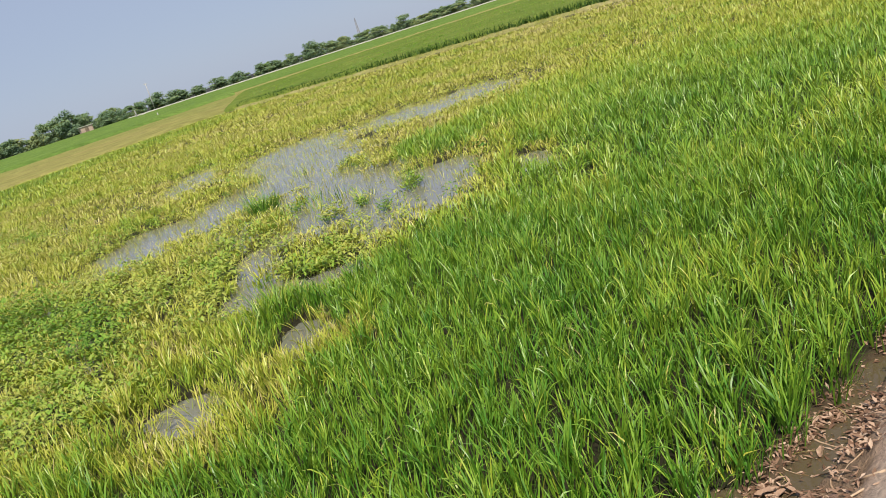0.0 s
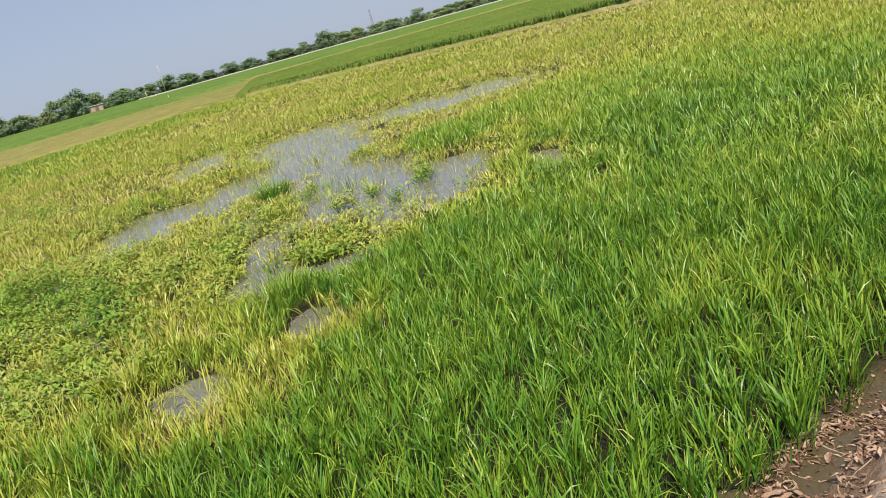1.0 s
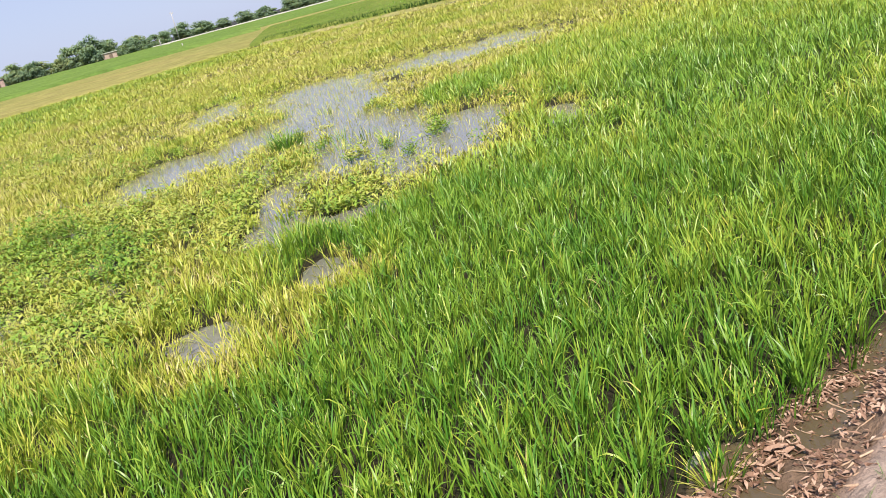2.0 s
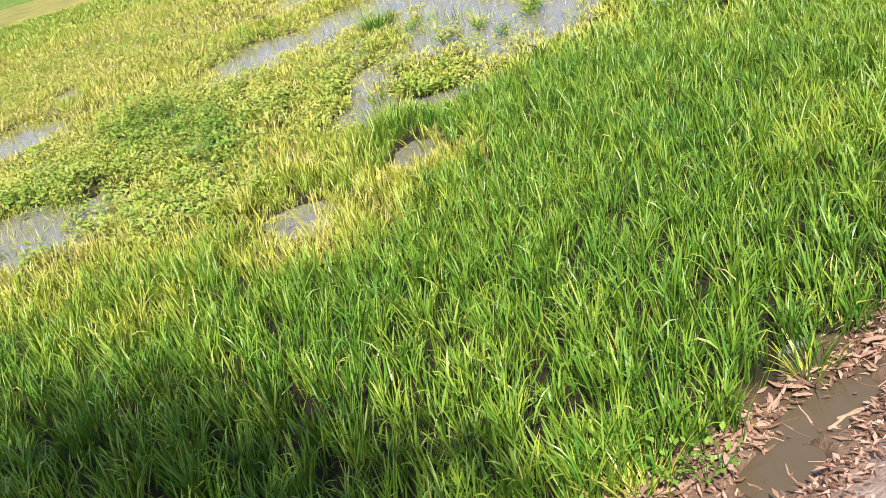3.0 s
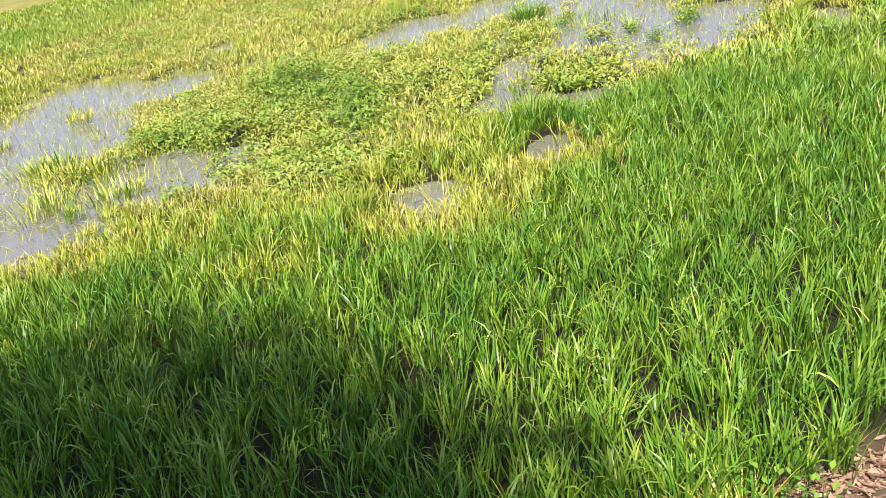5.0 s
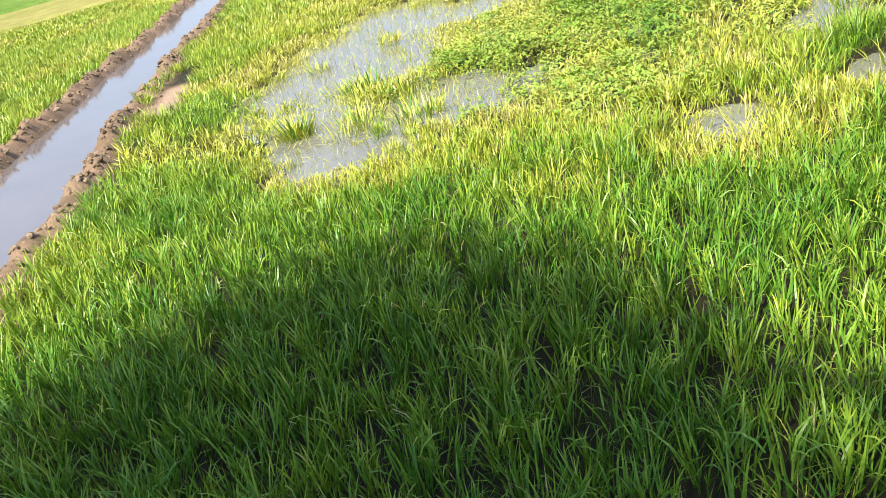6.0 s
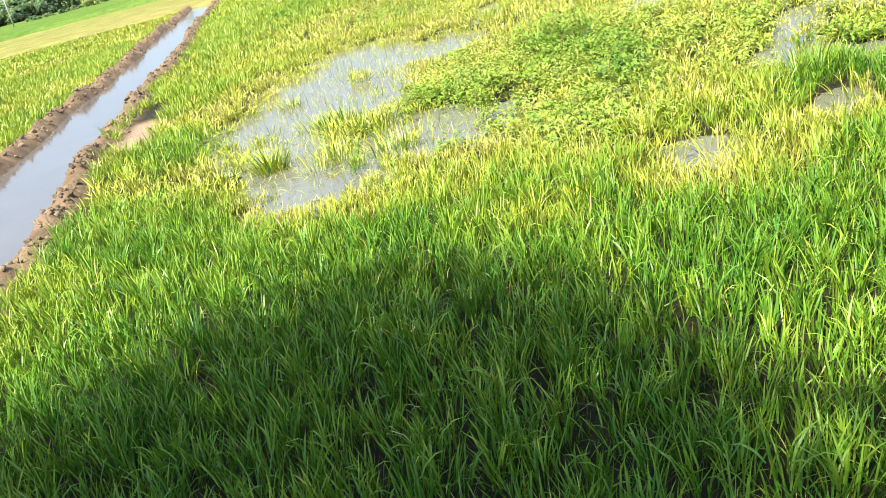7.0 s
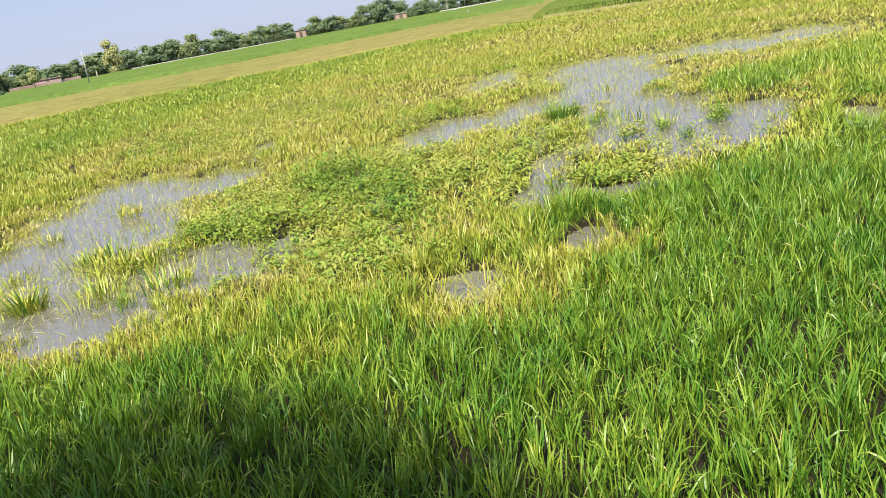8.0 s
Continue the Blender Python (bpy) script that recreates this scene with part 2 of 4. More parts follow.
# standing water: centre, half lengths, turn in degrees; the large pool with its arms
LARGE_POOL = [
    (-4.94, 11.31, 0.63, 1.15, 5), (-3.97, 12.55, 0.48, 1.62, 5), (-3.17, 14.02, 1.08, 2.21, 5), (-1.99, 10.71, 0.74, 2.13, 5), (-1.34, 9.38, 0.4, 1.47, 5),
    (-0.85, 9.39, 0.43, 1.21, 5), (-0.4, 10.04, 0.27, 0.67, 5), (-1.49, 17.99, 1.01, 1.37, 5), (-0.02, 18.81, 0.61, 0.97, 5),
    (-6.24, 17.84, 0.58, 1.86, 8), (-3.94, 17.21, 1.2, 1.82, 8), (-0.87, 17.96, 0.82, 1.21, 8), (0.35, 18.3, 0.71, 1.07, 8),
]
# small gaps with water among the weeds
GAPS = [
    (0.48, 8.98, 0.15, 0.55, 5), (-3.04, 10.18, 0.1, 1.3, 5), (-2.54, 8.2, 0.15, 0.65, 5), (-2.21, 6.92, 0.23, 0.52, 5), (-1.56, 6.73, 0.33, 0.29, 5),
    (-2.43, 6.8, 0.12, 0.37, 5), (-1.58, 5.4, 0.13, 0.28, 5), (-2.16, 4.55, 0.17, 0.28, 24),
    (-2.46, 7.69, 0.21, 0.73, 8), (-2.18, 6.79, 0.2, 0.26, 8), (0.43, 9.02, 0.15, 0.5, 8),
]
# the long pool beside the channel
LONG_POOL = [
    (-7.61, 6.96, 0.80, 2.39, 44), (-8.62, 8.90, 0.71, 1.78, 44), (-5.15, 4.25, 0.57, 0.74, 44), (-4.71, 5.39, 0.58, 0.73, 44), (-5.96, 4.31, 0.08, 1.10, 44),
    (-7.41, 9.07, 0.58, 0.95, 24), (-8.31, 11.76, 0.23, 1.01, 24), (-7.72, 6.27, 0.46, 1.57, 24),
]
POOLS = LARGE_POOL + GAPS + LONG_POOL
# where the rice failed: thin, yellowed or drowned
THIN = [
    (-7.62, 7.27, 1.84, 4.33, 24), (-5.06, 8.72, 1.83, 4.53, 24), (-2.52, 11.34, 2.26, 3.95, 24), (-1.75, 16.24, 3.01, 2.60, 24), (-10.18, 15.35, 4.57, 3.82, 24),
]
# yellowed rice on the near rims of the pools
YELLOWED = [
    (-1.91, 4.22, 0.50, 0.46, 24), (-4.14, 3.69, 1.18, 0.54, 24), (-1.44, 4.93, 0.40, 0.29, 24), (-7.72, 5.30, 0.26, 3.46, 44), (-3.03, 4.47, 0.56, 0.42, 24),
]
# rice that stayed green beside the channel
GREENED = [(-7.9, 4.95, 0.55, 0.95, 50), (-6.2, 2.95, 1.2, 0.65, 10), (-5.0, 2.75, 0.9, 0.45, 5)]
# broad-leaved weeds
WEEDS = [
    (-4.53, 7.50, 1.11, 2.35, 24), (-5.58, 6.97, 0.54, 1.51, 24), (-3.19, 8.07, 0.64, 0.92, 24), (-1.74, 7.29, 0.60, 0.60, 24), (-10.36, 14.55, 2.32, 3.69, 24),
    (-3.17, 5.17, 0.54, 0.76, 24), (-2.47, 8.64, 0.22, 0.42, 24), (-2.67, 6.82, 0.30, 0.72, 24), (-5.52, 12.26, 0.98, 1.06, 24),
]
# weedy islets in the large pool
LARGE_ISLES = [
    (-4.34, 14.27, 0.36, 0.52, 5), (-2.04, 12.93, 0.21, 0.28, 5), (-1.56, 12.03, 0.26, 0.30, 5), (-1.87, 9.23, 0.12, 0.18, 5), (-1.51, 9.57, 0.09, 0.15, 5),
    (-1.19, 8.87, 0.08, 0.17, 5), (-0.99, 9.74, 0.09, 0.24, 5), (-2.75, 9.63, 0.22, 0.48, 5), (-2.52, 10.63, 0.06, 0.24, 5), (-0.61, 12.28, 0.60, 0.97, 5),
]
# pale islets in the long pool
LONG_ISLES = [
    (-5.67, 5.30, 0.28, 0.27, 44), (-7.55, 7.60, 0.15, 0.22, 44), (-6.47, 6.58, 0.08, 0.14, 44), (-5.60, 5.85, 0.19, 0.19, 44), (-4.65, 4.90, 0.10, 0.08, 44),
    (-4.92, 4.33, 0.10, 0.11, 44), (-3.95, 4.39, 0.10, 0.11, 44), (-2.23, 7.21, 0.13, 0.19, 5),
]
ISLES = LARGE_ISLES + LONG_ISLES


def inside(shapes, x, y):
    """The most that (x, y) lies inside any of the ellipses: 1 at a centre, 0 on an edge, below 0 outside."""
    best = np.full(np.shape(x), -9.0)
    for cx, cy, rx, ry, turn in shapes:
        c, s = math.cos(radians(turn)), math.sin(radians(turn))
        u, v = ((x - cx) * c + (y - cy) * s) / rx, (-(x - cx) * s + (y - cy) * c) / ry
        best = np.maximum(best, 1 - np.sqrt(u * u + v * v))
    return best


def pool_depth(x, y, grown=1.4):
    """How deep into a pool a place lies; plants on the islets count as out of it."""
    return inside(POOLS, x, y) - grown * smooth(-0.3, 0.3, inside(ISLES, x, y)) + (fractal(x, y, 1.1, 5) - 0.5) * 0.55 + (fractal(x, y, 3.2, 9) - 0.5) * 0.75 + (fractal(x, y, 7.5, 13) - 0.5) * 0.35


# small puddles on the foot of the bund: along, out, half lengths, turn
PUDDLES = [(1.63, 1.45, 0.21, 0.11, -5), (1.33, 1.37, 0.16, 0.10, 0), (2.25, 1.50, 0.30, 0.09, 5), (2.75, 1.57, 0.25, 0.08, 5)]


def dry_side(x, y):
    """How far out from the bund, counted from the slanting edge of its dry top."""
    return bund_side(x, y) - 0.19 * np.clip(EX * x + EY * y - 1.54, -0.6, 1.6)


def ground_height(x, y):
    d, m = bund_side(x, y), canal_side(x, y)
    h = 0.018 + (fractal(x, y, 1.7, 2) - 0.5) * 0.028
    h = h - smooth(-0.30, 0.02, pool_depth(x, y, 0.0)) * 0.066 - smooth(-0.1, 0.3, inside(THIN, x, y)) * 0.016
    # near bund: a puddled foot, then a low muddy bank
    wob = (fractal(x, y, 1.3, 11) - 0.5) * 0.5
    puddle = np.maximum(smooth(1.9, 1.55, d) * smooth(1.42, 1.52, d) * smooth(0.46, 0.60, fractal(x, y, 1.4, 17)) * smooth(1.15, 1.4, EX * x + EY * y), smooth(-0.05, 0.25, inside(PUDDLES, EX * x + EY * y, d) + wob * 0.5))
    h = h + smooth(1.75, 1.5, d) * 0.02 - 0.085 * puddle + smooth(1.34, 1.0, dry_side(x, y) + wob * 0.2) * 0.14 * (1 - puddle) + smooth(0.6, -0.6, d) * 0.05
    h = h + smooth(1.6, 1.2, d) * ((fractal(x, y, 6.0, 4) - 0.5) * 0.035 + ((fractal(x, y, 15.0, 6) - 0.5) * 0.055 + (fractal(x, y, 38.0, 7) - 0.5) * 0.03) * smooth(1.0, 1.22, dry_side(x, y)))
    # the far side of the bund falls away again
    h = h - smooth(-2.6, -3.6, d) * 0.15
    # canal with its two mud banks
    on = smooth(51.0, 49.5, strip_side(x, y))
    h = h + on * np.exp(-((m + 2.0) / 0.35) ** 2) * 0.015
    # the canal's bed lies below its bank mesh
    wide = 0.07 * np.clip(np.hypot(x, y) - 15, 0, 40)
    return h - on * smooth(1.15, 0.85, np.abs(m + 3.37) - wide) * smooth(0.5, 0.9, d) * (0.22 + 0.1 * wide)


def bank_height(x, y, m):
    """Two lumpy ridges of dug mud with the channel between them."""
    lump = (fractal(x, y, 2.4, 21) - 0.35) * 0.22 + (fractal(x, y, 7.0, 23) - 0.5) * 0.17 + (fractal(x, y, 17.0, 25) - 0.5) * 0.08
    h = 0.034 + np.exp(-((m + 4.10) / 0.15) ** 2) * (0.09 + 1.05 * lump) + np.exp(-((m + 2.64) / 0.14) ** 2) * (0.08 + 1.05 * lump)
    return h - smooth(0.62, 0.40, np.abs(m + 3.37)) * 0.12


# ---------------------------------------------------------------- the ground
def soil_dryness(x, y):
    """0: paddy mud, 0.5: damp bank mud, 0.9: dry bund top."""
    d, m = bund_side(x, y), canal_side(x, y)
    wob = (fractal(x, y, 2.2, 31) - 0.5) * 0.5
    t = smooth(1.75, 1.45, d + wob * 0.5) * 0.40 + smooth(1.24, 1.10, dry_side(x, y) + wob * 0.35) * 0.46
    t = t * smooth(-6.0, -4.0, d)
    on = smooth(51.0, 49.5, strip_side(x, y))
    bank = np.maximum(np.exp(-((m + 4.06) / 0.28) ** 4), np.exp(-((m + 2.68) / 0.26) ** 4))
    flat = np.exp(-((m + 2.2) / 0.3) ** 4) * smooth(1.2, 0.7, np.hypot(x + 9.9, y - 5.7)) * 0.66
    return np.maximum(np.maximum(t, flat), on * bank * (0.22 + fractal(x, y, 4.0, 8) * 0.42))


def grid_sheet(name, xs, ys, height, mat, shade=True, tone=None):
    gx, gy = np.meshgrid(xs, ys)
    verts = np.stack([gx, gy, height(gx, gy)], -1).reshape(-1, 3)
    nx, ny = len(xs), len(ys)
    i = (np.arange(ny - 1)[:, None] * nx + np.arange(nx - 1)[None, :]).ravel()
    quads = np.stack([i, i + 1, i + nx + 1, i + nx], 1)
    return poly_mesh(name, verts, [quads], tone(gx, gy).ravel() if tone else None, mat, shade)


def stretched(lo, a, b, hi, step):
    """Even steps between a and b, growing ones beyond, out to lo and hi."""
    out = list(np.arange(a, b + step / 2, step))
    s, v = step, b
    while v < hi:
        s *= 1.12
        v = min(hi, v + s)
        out.append(v)
    s, v = step, a
    while v > lo:
        s *= 1.12
        v = max(lo, v - s)
        out.insert(0, v)
    return np.array(out)


def sheet_height(x, y):
    """The ground sheet dips under the finer mesh of the bund's foot."""
    a, d = EX * x + EY * y, bund_side(x, y)
    return ground_height(x, y) - 0.10 * smooth(-2.4, -2.2, a) * smooth(4.4, 4.2, a) * smooth(0.3, 0.5, d) * smooth(1.72, 1.56, d)


def bund_foot():
    a, d = np.meshgrid(np.arange(-2.6, 4.6, 0.022), np.arange(0.2, 1.78, 0.02))
    x, y = EX * a + NX * d, EY * a + NY * d
    k = a.shape[1]
    i = (np.arange(a.shape[0] - 1)[:, None] * k + np.arange(k - 1)[None, :]).ravel()
    z = ground_height(x, y) + 0.003
    return poly_mesh("bund_foot", np.stack([x, y, z], -1).reshape(-1, 3), [np.stack([i, i + 1, i + k + 1, i + k], 1)], soil_dryness(x, y).ravel(), MAT_SOIL, True)


ground = new("ground", grid_sheet("ground", stretched(-2500, -11, 3, 2500, 0.105), stretched(-2500, 0, 14, 2500, 0.105), sheet_height, MAT_SOIL, tone=soil_dryness))
tagged(new("bund", bund_foot()), "low earthen bund, dry pale top and wet brown foot", "bund", kind="structure")
tagged(ground, "flat muddy ground of the flooded paddy fields", "ground", kind="structure")


def strip_sheet(name, xs, ys, z, mat):
    return grid_sheet(name, xs, ys, lambda x, y: np.full(x.shape, z), mat)


water = new("water", strip_sheet("water", np.linspace(-30, 30, 31), np.linspace(-6, 60, 34), 0.0, MAT_WATER))
tagged(water, "shallow still muddy water standing in the paddy", "water", kind="structure")


def puddles():
    a = np.linspace(-6, 9, 60)
    rows = [np.stack([EX * a + NX * d, EY * a + NY * d, np.full(a.shape, 0.004)], 1) for d in (0.95, 1.3, 1.72)]
    i = np.arange(59)
    return poly_mesh("puddle_water", np.concatenate(rows), [np.concatenate([np.stack([i + r * 60, i + 1 + r * 60, i + 61 + r * 60, i + 60 + r * 60], 1) for r in range(2)])], None, MAT_PUDDLE)


tagged(new("puddle_water", puddles()), "brown puddle water along the foot of the bund", "water", kind="structure")


def canal_strip(s, m):
    """Places along (s) and across (m) the canal."""
    c = m - 0.08 - 0.008 * (s - 8) + 0.07 * np.sin(0.35 * s) + 0.05 * np.sin(1.1 * s)
    return 0.679 * c - 0.735 * s, 0.735 * c + 0.679 * s


def canal_mesh(name, s, m, height, mat, tone=None):
    gs, gm = np.meshgrid(s, m)
    x, y = canal_strip(gs, gm)
    k = len(s)
    i = (np.arange(len(m) - 1)[:, None] * k + np.arange(k - 1)[None, :]).ravel()
    quads = np.stack([i, i + 1, i + k + 1, i + k], 1)
    far = (bund_side(x, y) > 0.75).ravel()
    return poly_mesh(name, np.stack([x, y, height(x, y, gm)], -1).reshape(-1, 3), [quads[far[quads].all(1)]], tone(x, y).ravel() if tone else None, mat, False)


ALONG = np.concatenate([np.arange(-2, 16, 0.06), np.arange(16, 47.1, 0.14)])
tagged(new("canal_bank", canal_mesh("canal_bank", ALONG, np.linspace(-4.62, -2.12, 46), bank_height, MAT_SOIL, soil_dryness)),
       "two low ridges of dug brown mud along the channel", "bank", kind="structure")
canal_sheet = canal_mesh("canal_water", ALONG[::3], np.linspace(-4.0, -2.74, 5), lambda x, y, m: np.full(x.shape, 0.012), MAT_CANAL)
tagged(new("canal_water", canal_sheet), "narrow channel of silty grey irrigation water", "water", kind="structure")

# ---------------------------------------------------------------- the rice
RNG = np.random.default_rng(7)


def rice_state(x, y):
    """How thick the rice stands (0 to 1), and how yellow it is."""
    thin = inside(THIN, x, y) + (fractal(x, y, 0.8, 41) - 0.5) * 0.5
    pool = pool_depth(x, y)
    weed = inside(WEEDS, x, y) + (fractal(x, y, 1.4, 43) - 0.5) * 0.5
    r = np.hypot(x, y)
    stand = 1 - 0.14 * smooth(-0.12, 0.25, thin) * (0.35 + 0.65 * smooth(-0.9, 0.2, canal_side(x, y)))
    stand = stand * (1 - smooth(-0.12, 0.02, pool)) + (0.01 + 0.10 * smooth(0.3, 0.05, pool)) * smooth(0.0, 0.1, pool)
    # a ragged fringe stands in the shallows
    stand = np.maximum(stand, 0.5 * smooth(0.28, 0.0, pool) * smooth(0.50, 0.64, fractal(x, y, 3.4, 161)))
    stand = np.maximum(stand, 0.6 * smooth(0.40, 0.6, fractal(x, y, 1.3, 151)) * smooth(15.0, 17.0, y))
    clump = smooth(-0.3, 0.1, inside(LARGE_ISLES[9:], x, y) + (fractal(x, y, 1.5, 165) - 0.5) * 0.7)
    stand = np.maximum(stand, clump)
    stand = stand * (1 - 0.4 * smooth(-0.05, 0.25, weed) * smooth(17, 13, r))
    yellow = 0.8 * smooth(-0.42, 0.02, thin + 0.5 * (fractal(x, y, 2.6, 47) - 0.5))
    yellow = np.maximum(yellow, (0.45 + 0.55 * fractal(x, y, 2.4, 69)) * smooth(-0.35, 0.25, inside(YELLOWED, x, y) + (fractal(x, y, 1.6, 70) - 0.5) * 0.6))
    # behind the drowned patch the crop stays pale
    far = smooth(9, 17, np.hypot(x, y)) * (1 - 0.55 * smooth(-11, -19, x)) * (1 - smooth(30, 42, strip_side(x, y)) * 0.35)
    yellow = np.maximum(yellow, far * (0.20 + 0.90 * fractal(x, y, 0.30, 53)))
    right = smooth(0.3, 2.4, x - 0.16 * (y - 5)) * smooth(2.5, 5, y)
    yellow = np.maximum(yellow, right * 0.5 * smooth(0.42, 0.66, fractal(x, y, 0.6, 59)) * smooth(4.0, 8.0, y))
    yellow = np.maximum(yellow, (0.10 + 0.15 * smooth(3.5, 5.5, r)) * smooth(0.48, 0.7, fractal(x, y, 1.1, 63)))
    # a pale fringe round every pool
    rim = smooth(-0.75, -0.12, pool) * (r < 13)
    yellow = np.maximum(yellow, rim * (0.55 + 0.6 * fractal(x, y, 2.1, 67)))
    yellow = np.maximum(yellow, 0.30 * smooth(0.4, -0.8, canal_side(x, y)) * smooth(3.8, 5.6, r))
    yellow = yellow * (1 - 0.7 * smooth(-0.25, 0.3, inside(GREENED, x, y) + (fractal(x, y, 1.8, 173) - 0.5) * 0.6))
    beyond = canal_side(x, y) < -4.1
    yellow = np.where(beyond, 0.30 + 0.3 * smooth(0.45, 0.7, fractal(x, y, 0.5, 61)), yellow)
    stand = np.where(beyond, 1.0, stand)
    ripe = smooth(42.0, 46.5, strip_side(x, y) + (fractal(x, y, 0.4, 77) - 0.5) * 4)
    stand, yellow = stand * (1 - 0.45 * ripe), yellow + (0.62 - yellow) * ripe
    yellow = np.where(r > 8, np.minimum(yellow, 0.78), yellow)
    return stand, yellow * (1 - 0.9 * clump)


def rice_hills(r0, r1, step, a0, a1):
    """Jittered rows of hills in the paddies, between two distances and two bearings from the bund's standing place."""
    u = np.arange(-r1, r1, step)
    gx, gy = np.meshgrid(u, u)
    gx = gx + 0.5 * step * (np.arange(len(u))[:, None] % 2)
    x, y = gx.ravel(), gy.ravel()
    x, y = x + RNG.uniform(-0.42, 0.42, x.shape) * step, y + RNG.uniform(-0.42, 0.42, x.shape) * step
    r, b = np.hypot(x, y), np.degrees(np.arctan2(-x, y))
    edge = EDGE + 0.02 + (fractal(x, y, 1.5, 71) - 0.5) * 0.35
    m = canal_side(x, y)
    ok = (r >= r0) & (r < r1) & (b > a0) & (b < a1) & (bund_side(x, y) > edge) & (strip_side(x, y) < STRIP_NEAR - 0.6) & (cross_bund_side(x, y) < CROSS - 0.05)
    ok &= (m > -2.42 + (fractal(x, y, 0.9, 73) - 0.6) * 0.5) | (m < -4.32)
    ok &= ~((np.abs(m + 2.22) < 0.26) & (np.hypot(x + 10.1, y - 5.85) < 1.75))
    x, y = x[ok], y[ok]
    stand, yellow = rice_state(x, y)
    keep = RNG.uniform(0, 1, x.shape) < stand
    return x[keep], y[keep], stand[keep], yellow[keep]


def rice(name, r0, r1, step, per_hill, segments, widen, a0, a1, label):
    x, y, stand, yellow = rice_hills(r0, r1, step, a0, a1)
    n = len(x)
    vigour = np.clip(0.62 + 0.38 * stand, 0, 1) * RNG.uniform(0.74, 1.16, n) * (1 - 0.22 * smooth(0.3, 0.8, yellow)) * (1 - 0.22 * smooth(9, 20, np.hypot(x, y))) * (1 - 0.40 * smooth(np.where(x > -5.5, -1.3, -0.5), -0.08, pool_depth(x, y))) * (1 - 0.15 * smooth(40, 47, strip_side(x, y)))
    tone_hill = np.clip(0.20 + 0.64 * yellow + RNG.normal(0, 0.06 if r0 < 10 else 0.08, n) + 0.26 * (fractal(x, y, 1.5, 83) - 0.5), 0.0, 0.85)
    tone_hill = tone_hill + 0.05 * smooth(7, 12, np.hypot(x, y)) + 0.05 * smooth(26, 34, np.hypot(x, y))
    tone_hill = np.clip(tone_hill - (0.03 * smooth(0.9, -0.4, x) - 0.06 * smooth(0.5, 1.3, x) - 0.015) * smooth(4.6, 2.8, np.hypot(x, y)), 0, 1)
    vigour = vigour * (1 - 0.4 * smooth(-0.05, 0.1, pool_depth(x, y)))
    k = np.repeat(np.arange(n), per_hill)
    c = len(k)
    spread = 0.030 if step < 0.15 else step * 0.27
    base = np.stack([x[k] + RNG.normal(0, spread, c), y[k] + RNG.normal(0, spread, c), np.full(c, -0.02)], 1)
    out = np.arctan2(base[:, 1] - y[k], base[:, 0] - x[k])
    heading = out + RNG.normal(0, 0.8, c)
    # leaves leave their stems at different heights
    joint = RNG.uniform(0, 1, c)
    base[:, 2] += 0.165 * joint * vigour[k]
    length = ((0.203 if step < 0.15 else 0.215) - 0.07 * joint) * vigour[k] * RNG.uniform(0.65, 1.15, c)
    lean = np.abs(RNG.normal(0.05, 0.14, c)) + 0.34 * joint
    # a light breeze pushes them one way
    lx, ly = lean * np.cos(heading) + 0.05, lean * np.sin(heading) + 0.02
    heading, lean = np.arctan2(ly, lx), np.hypot(lx, ly)
    bend = np.abs(RNG.normal(0.06, 0.2, c)) + np.where(RNG.uniform(0, 1, c) < 0.24, RNG.uniform(0.7, 1.6, c), 0.0)
    if step > 0.15:
        lean, bend = lean * 1.1, bend + 0.12
    width = RNG.uniform(0.0058, 0.0100, c) * widen
    if step > 0.15:
        # flat lower leaves close the stand
        low = RNG.uniform(0, 1, c) < 0.20
        lean, bend, width = np.where(low, RNG.uniform(0.7, 1.2, c), lean), np.where(low, 0.2, bend), np.where(low, width * 1.1, width)
        base[:, 2] = np.where(low, 0.02 + 0.06 * RNG.uniform(0, 1, c), base[:, 2])
    old = RNG.uniform(0, 1, c) < 0.012 + (0.09 if step < 0.15 else 0.05) * yellow[k]
    width = np.where(old, width * 0.7, width)
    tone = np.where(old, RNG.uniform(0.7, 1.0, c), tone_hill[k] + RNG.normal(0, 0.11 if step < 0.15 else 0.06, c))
    bend, length = np.where(old, bend + 0.7, bend), np.where(old, length * 0.85, length)
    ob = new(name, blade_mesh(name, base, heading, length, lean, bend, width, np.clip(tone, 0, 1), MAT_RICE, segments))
    return tagged(ob, label, "rice", kind="stuff")


rice("rice_crop", 1.0, 7.0, 0.126, 40, 3, 0.90, -75, 105, "dense young green rice with yellowing hills, in flooded mud")
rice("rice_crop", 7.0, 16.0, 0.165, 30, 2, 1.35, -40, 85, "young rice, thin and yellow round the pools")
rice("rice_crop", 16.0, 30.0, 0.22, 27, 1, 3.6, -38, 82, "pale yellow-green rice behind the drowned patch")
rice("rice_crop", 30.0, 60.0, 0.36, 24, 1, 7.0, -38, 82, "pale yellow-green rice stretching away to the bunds")

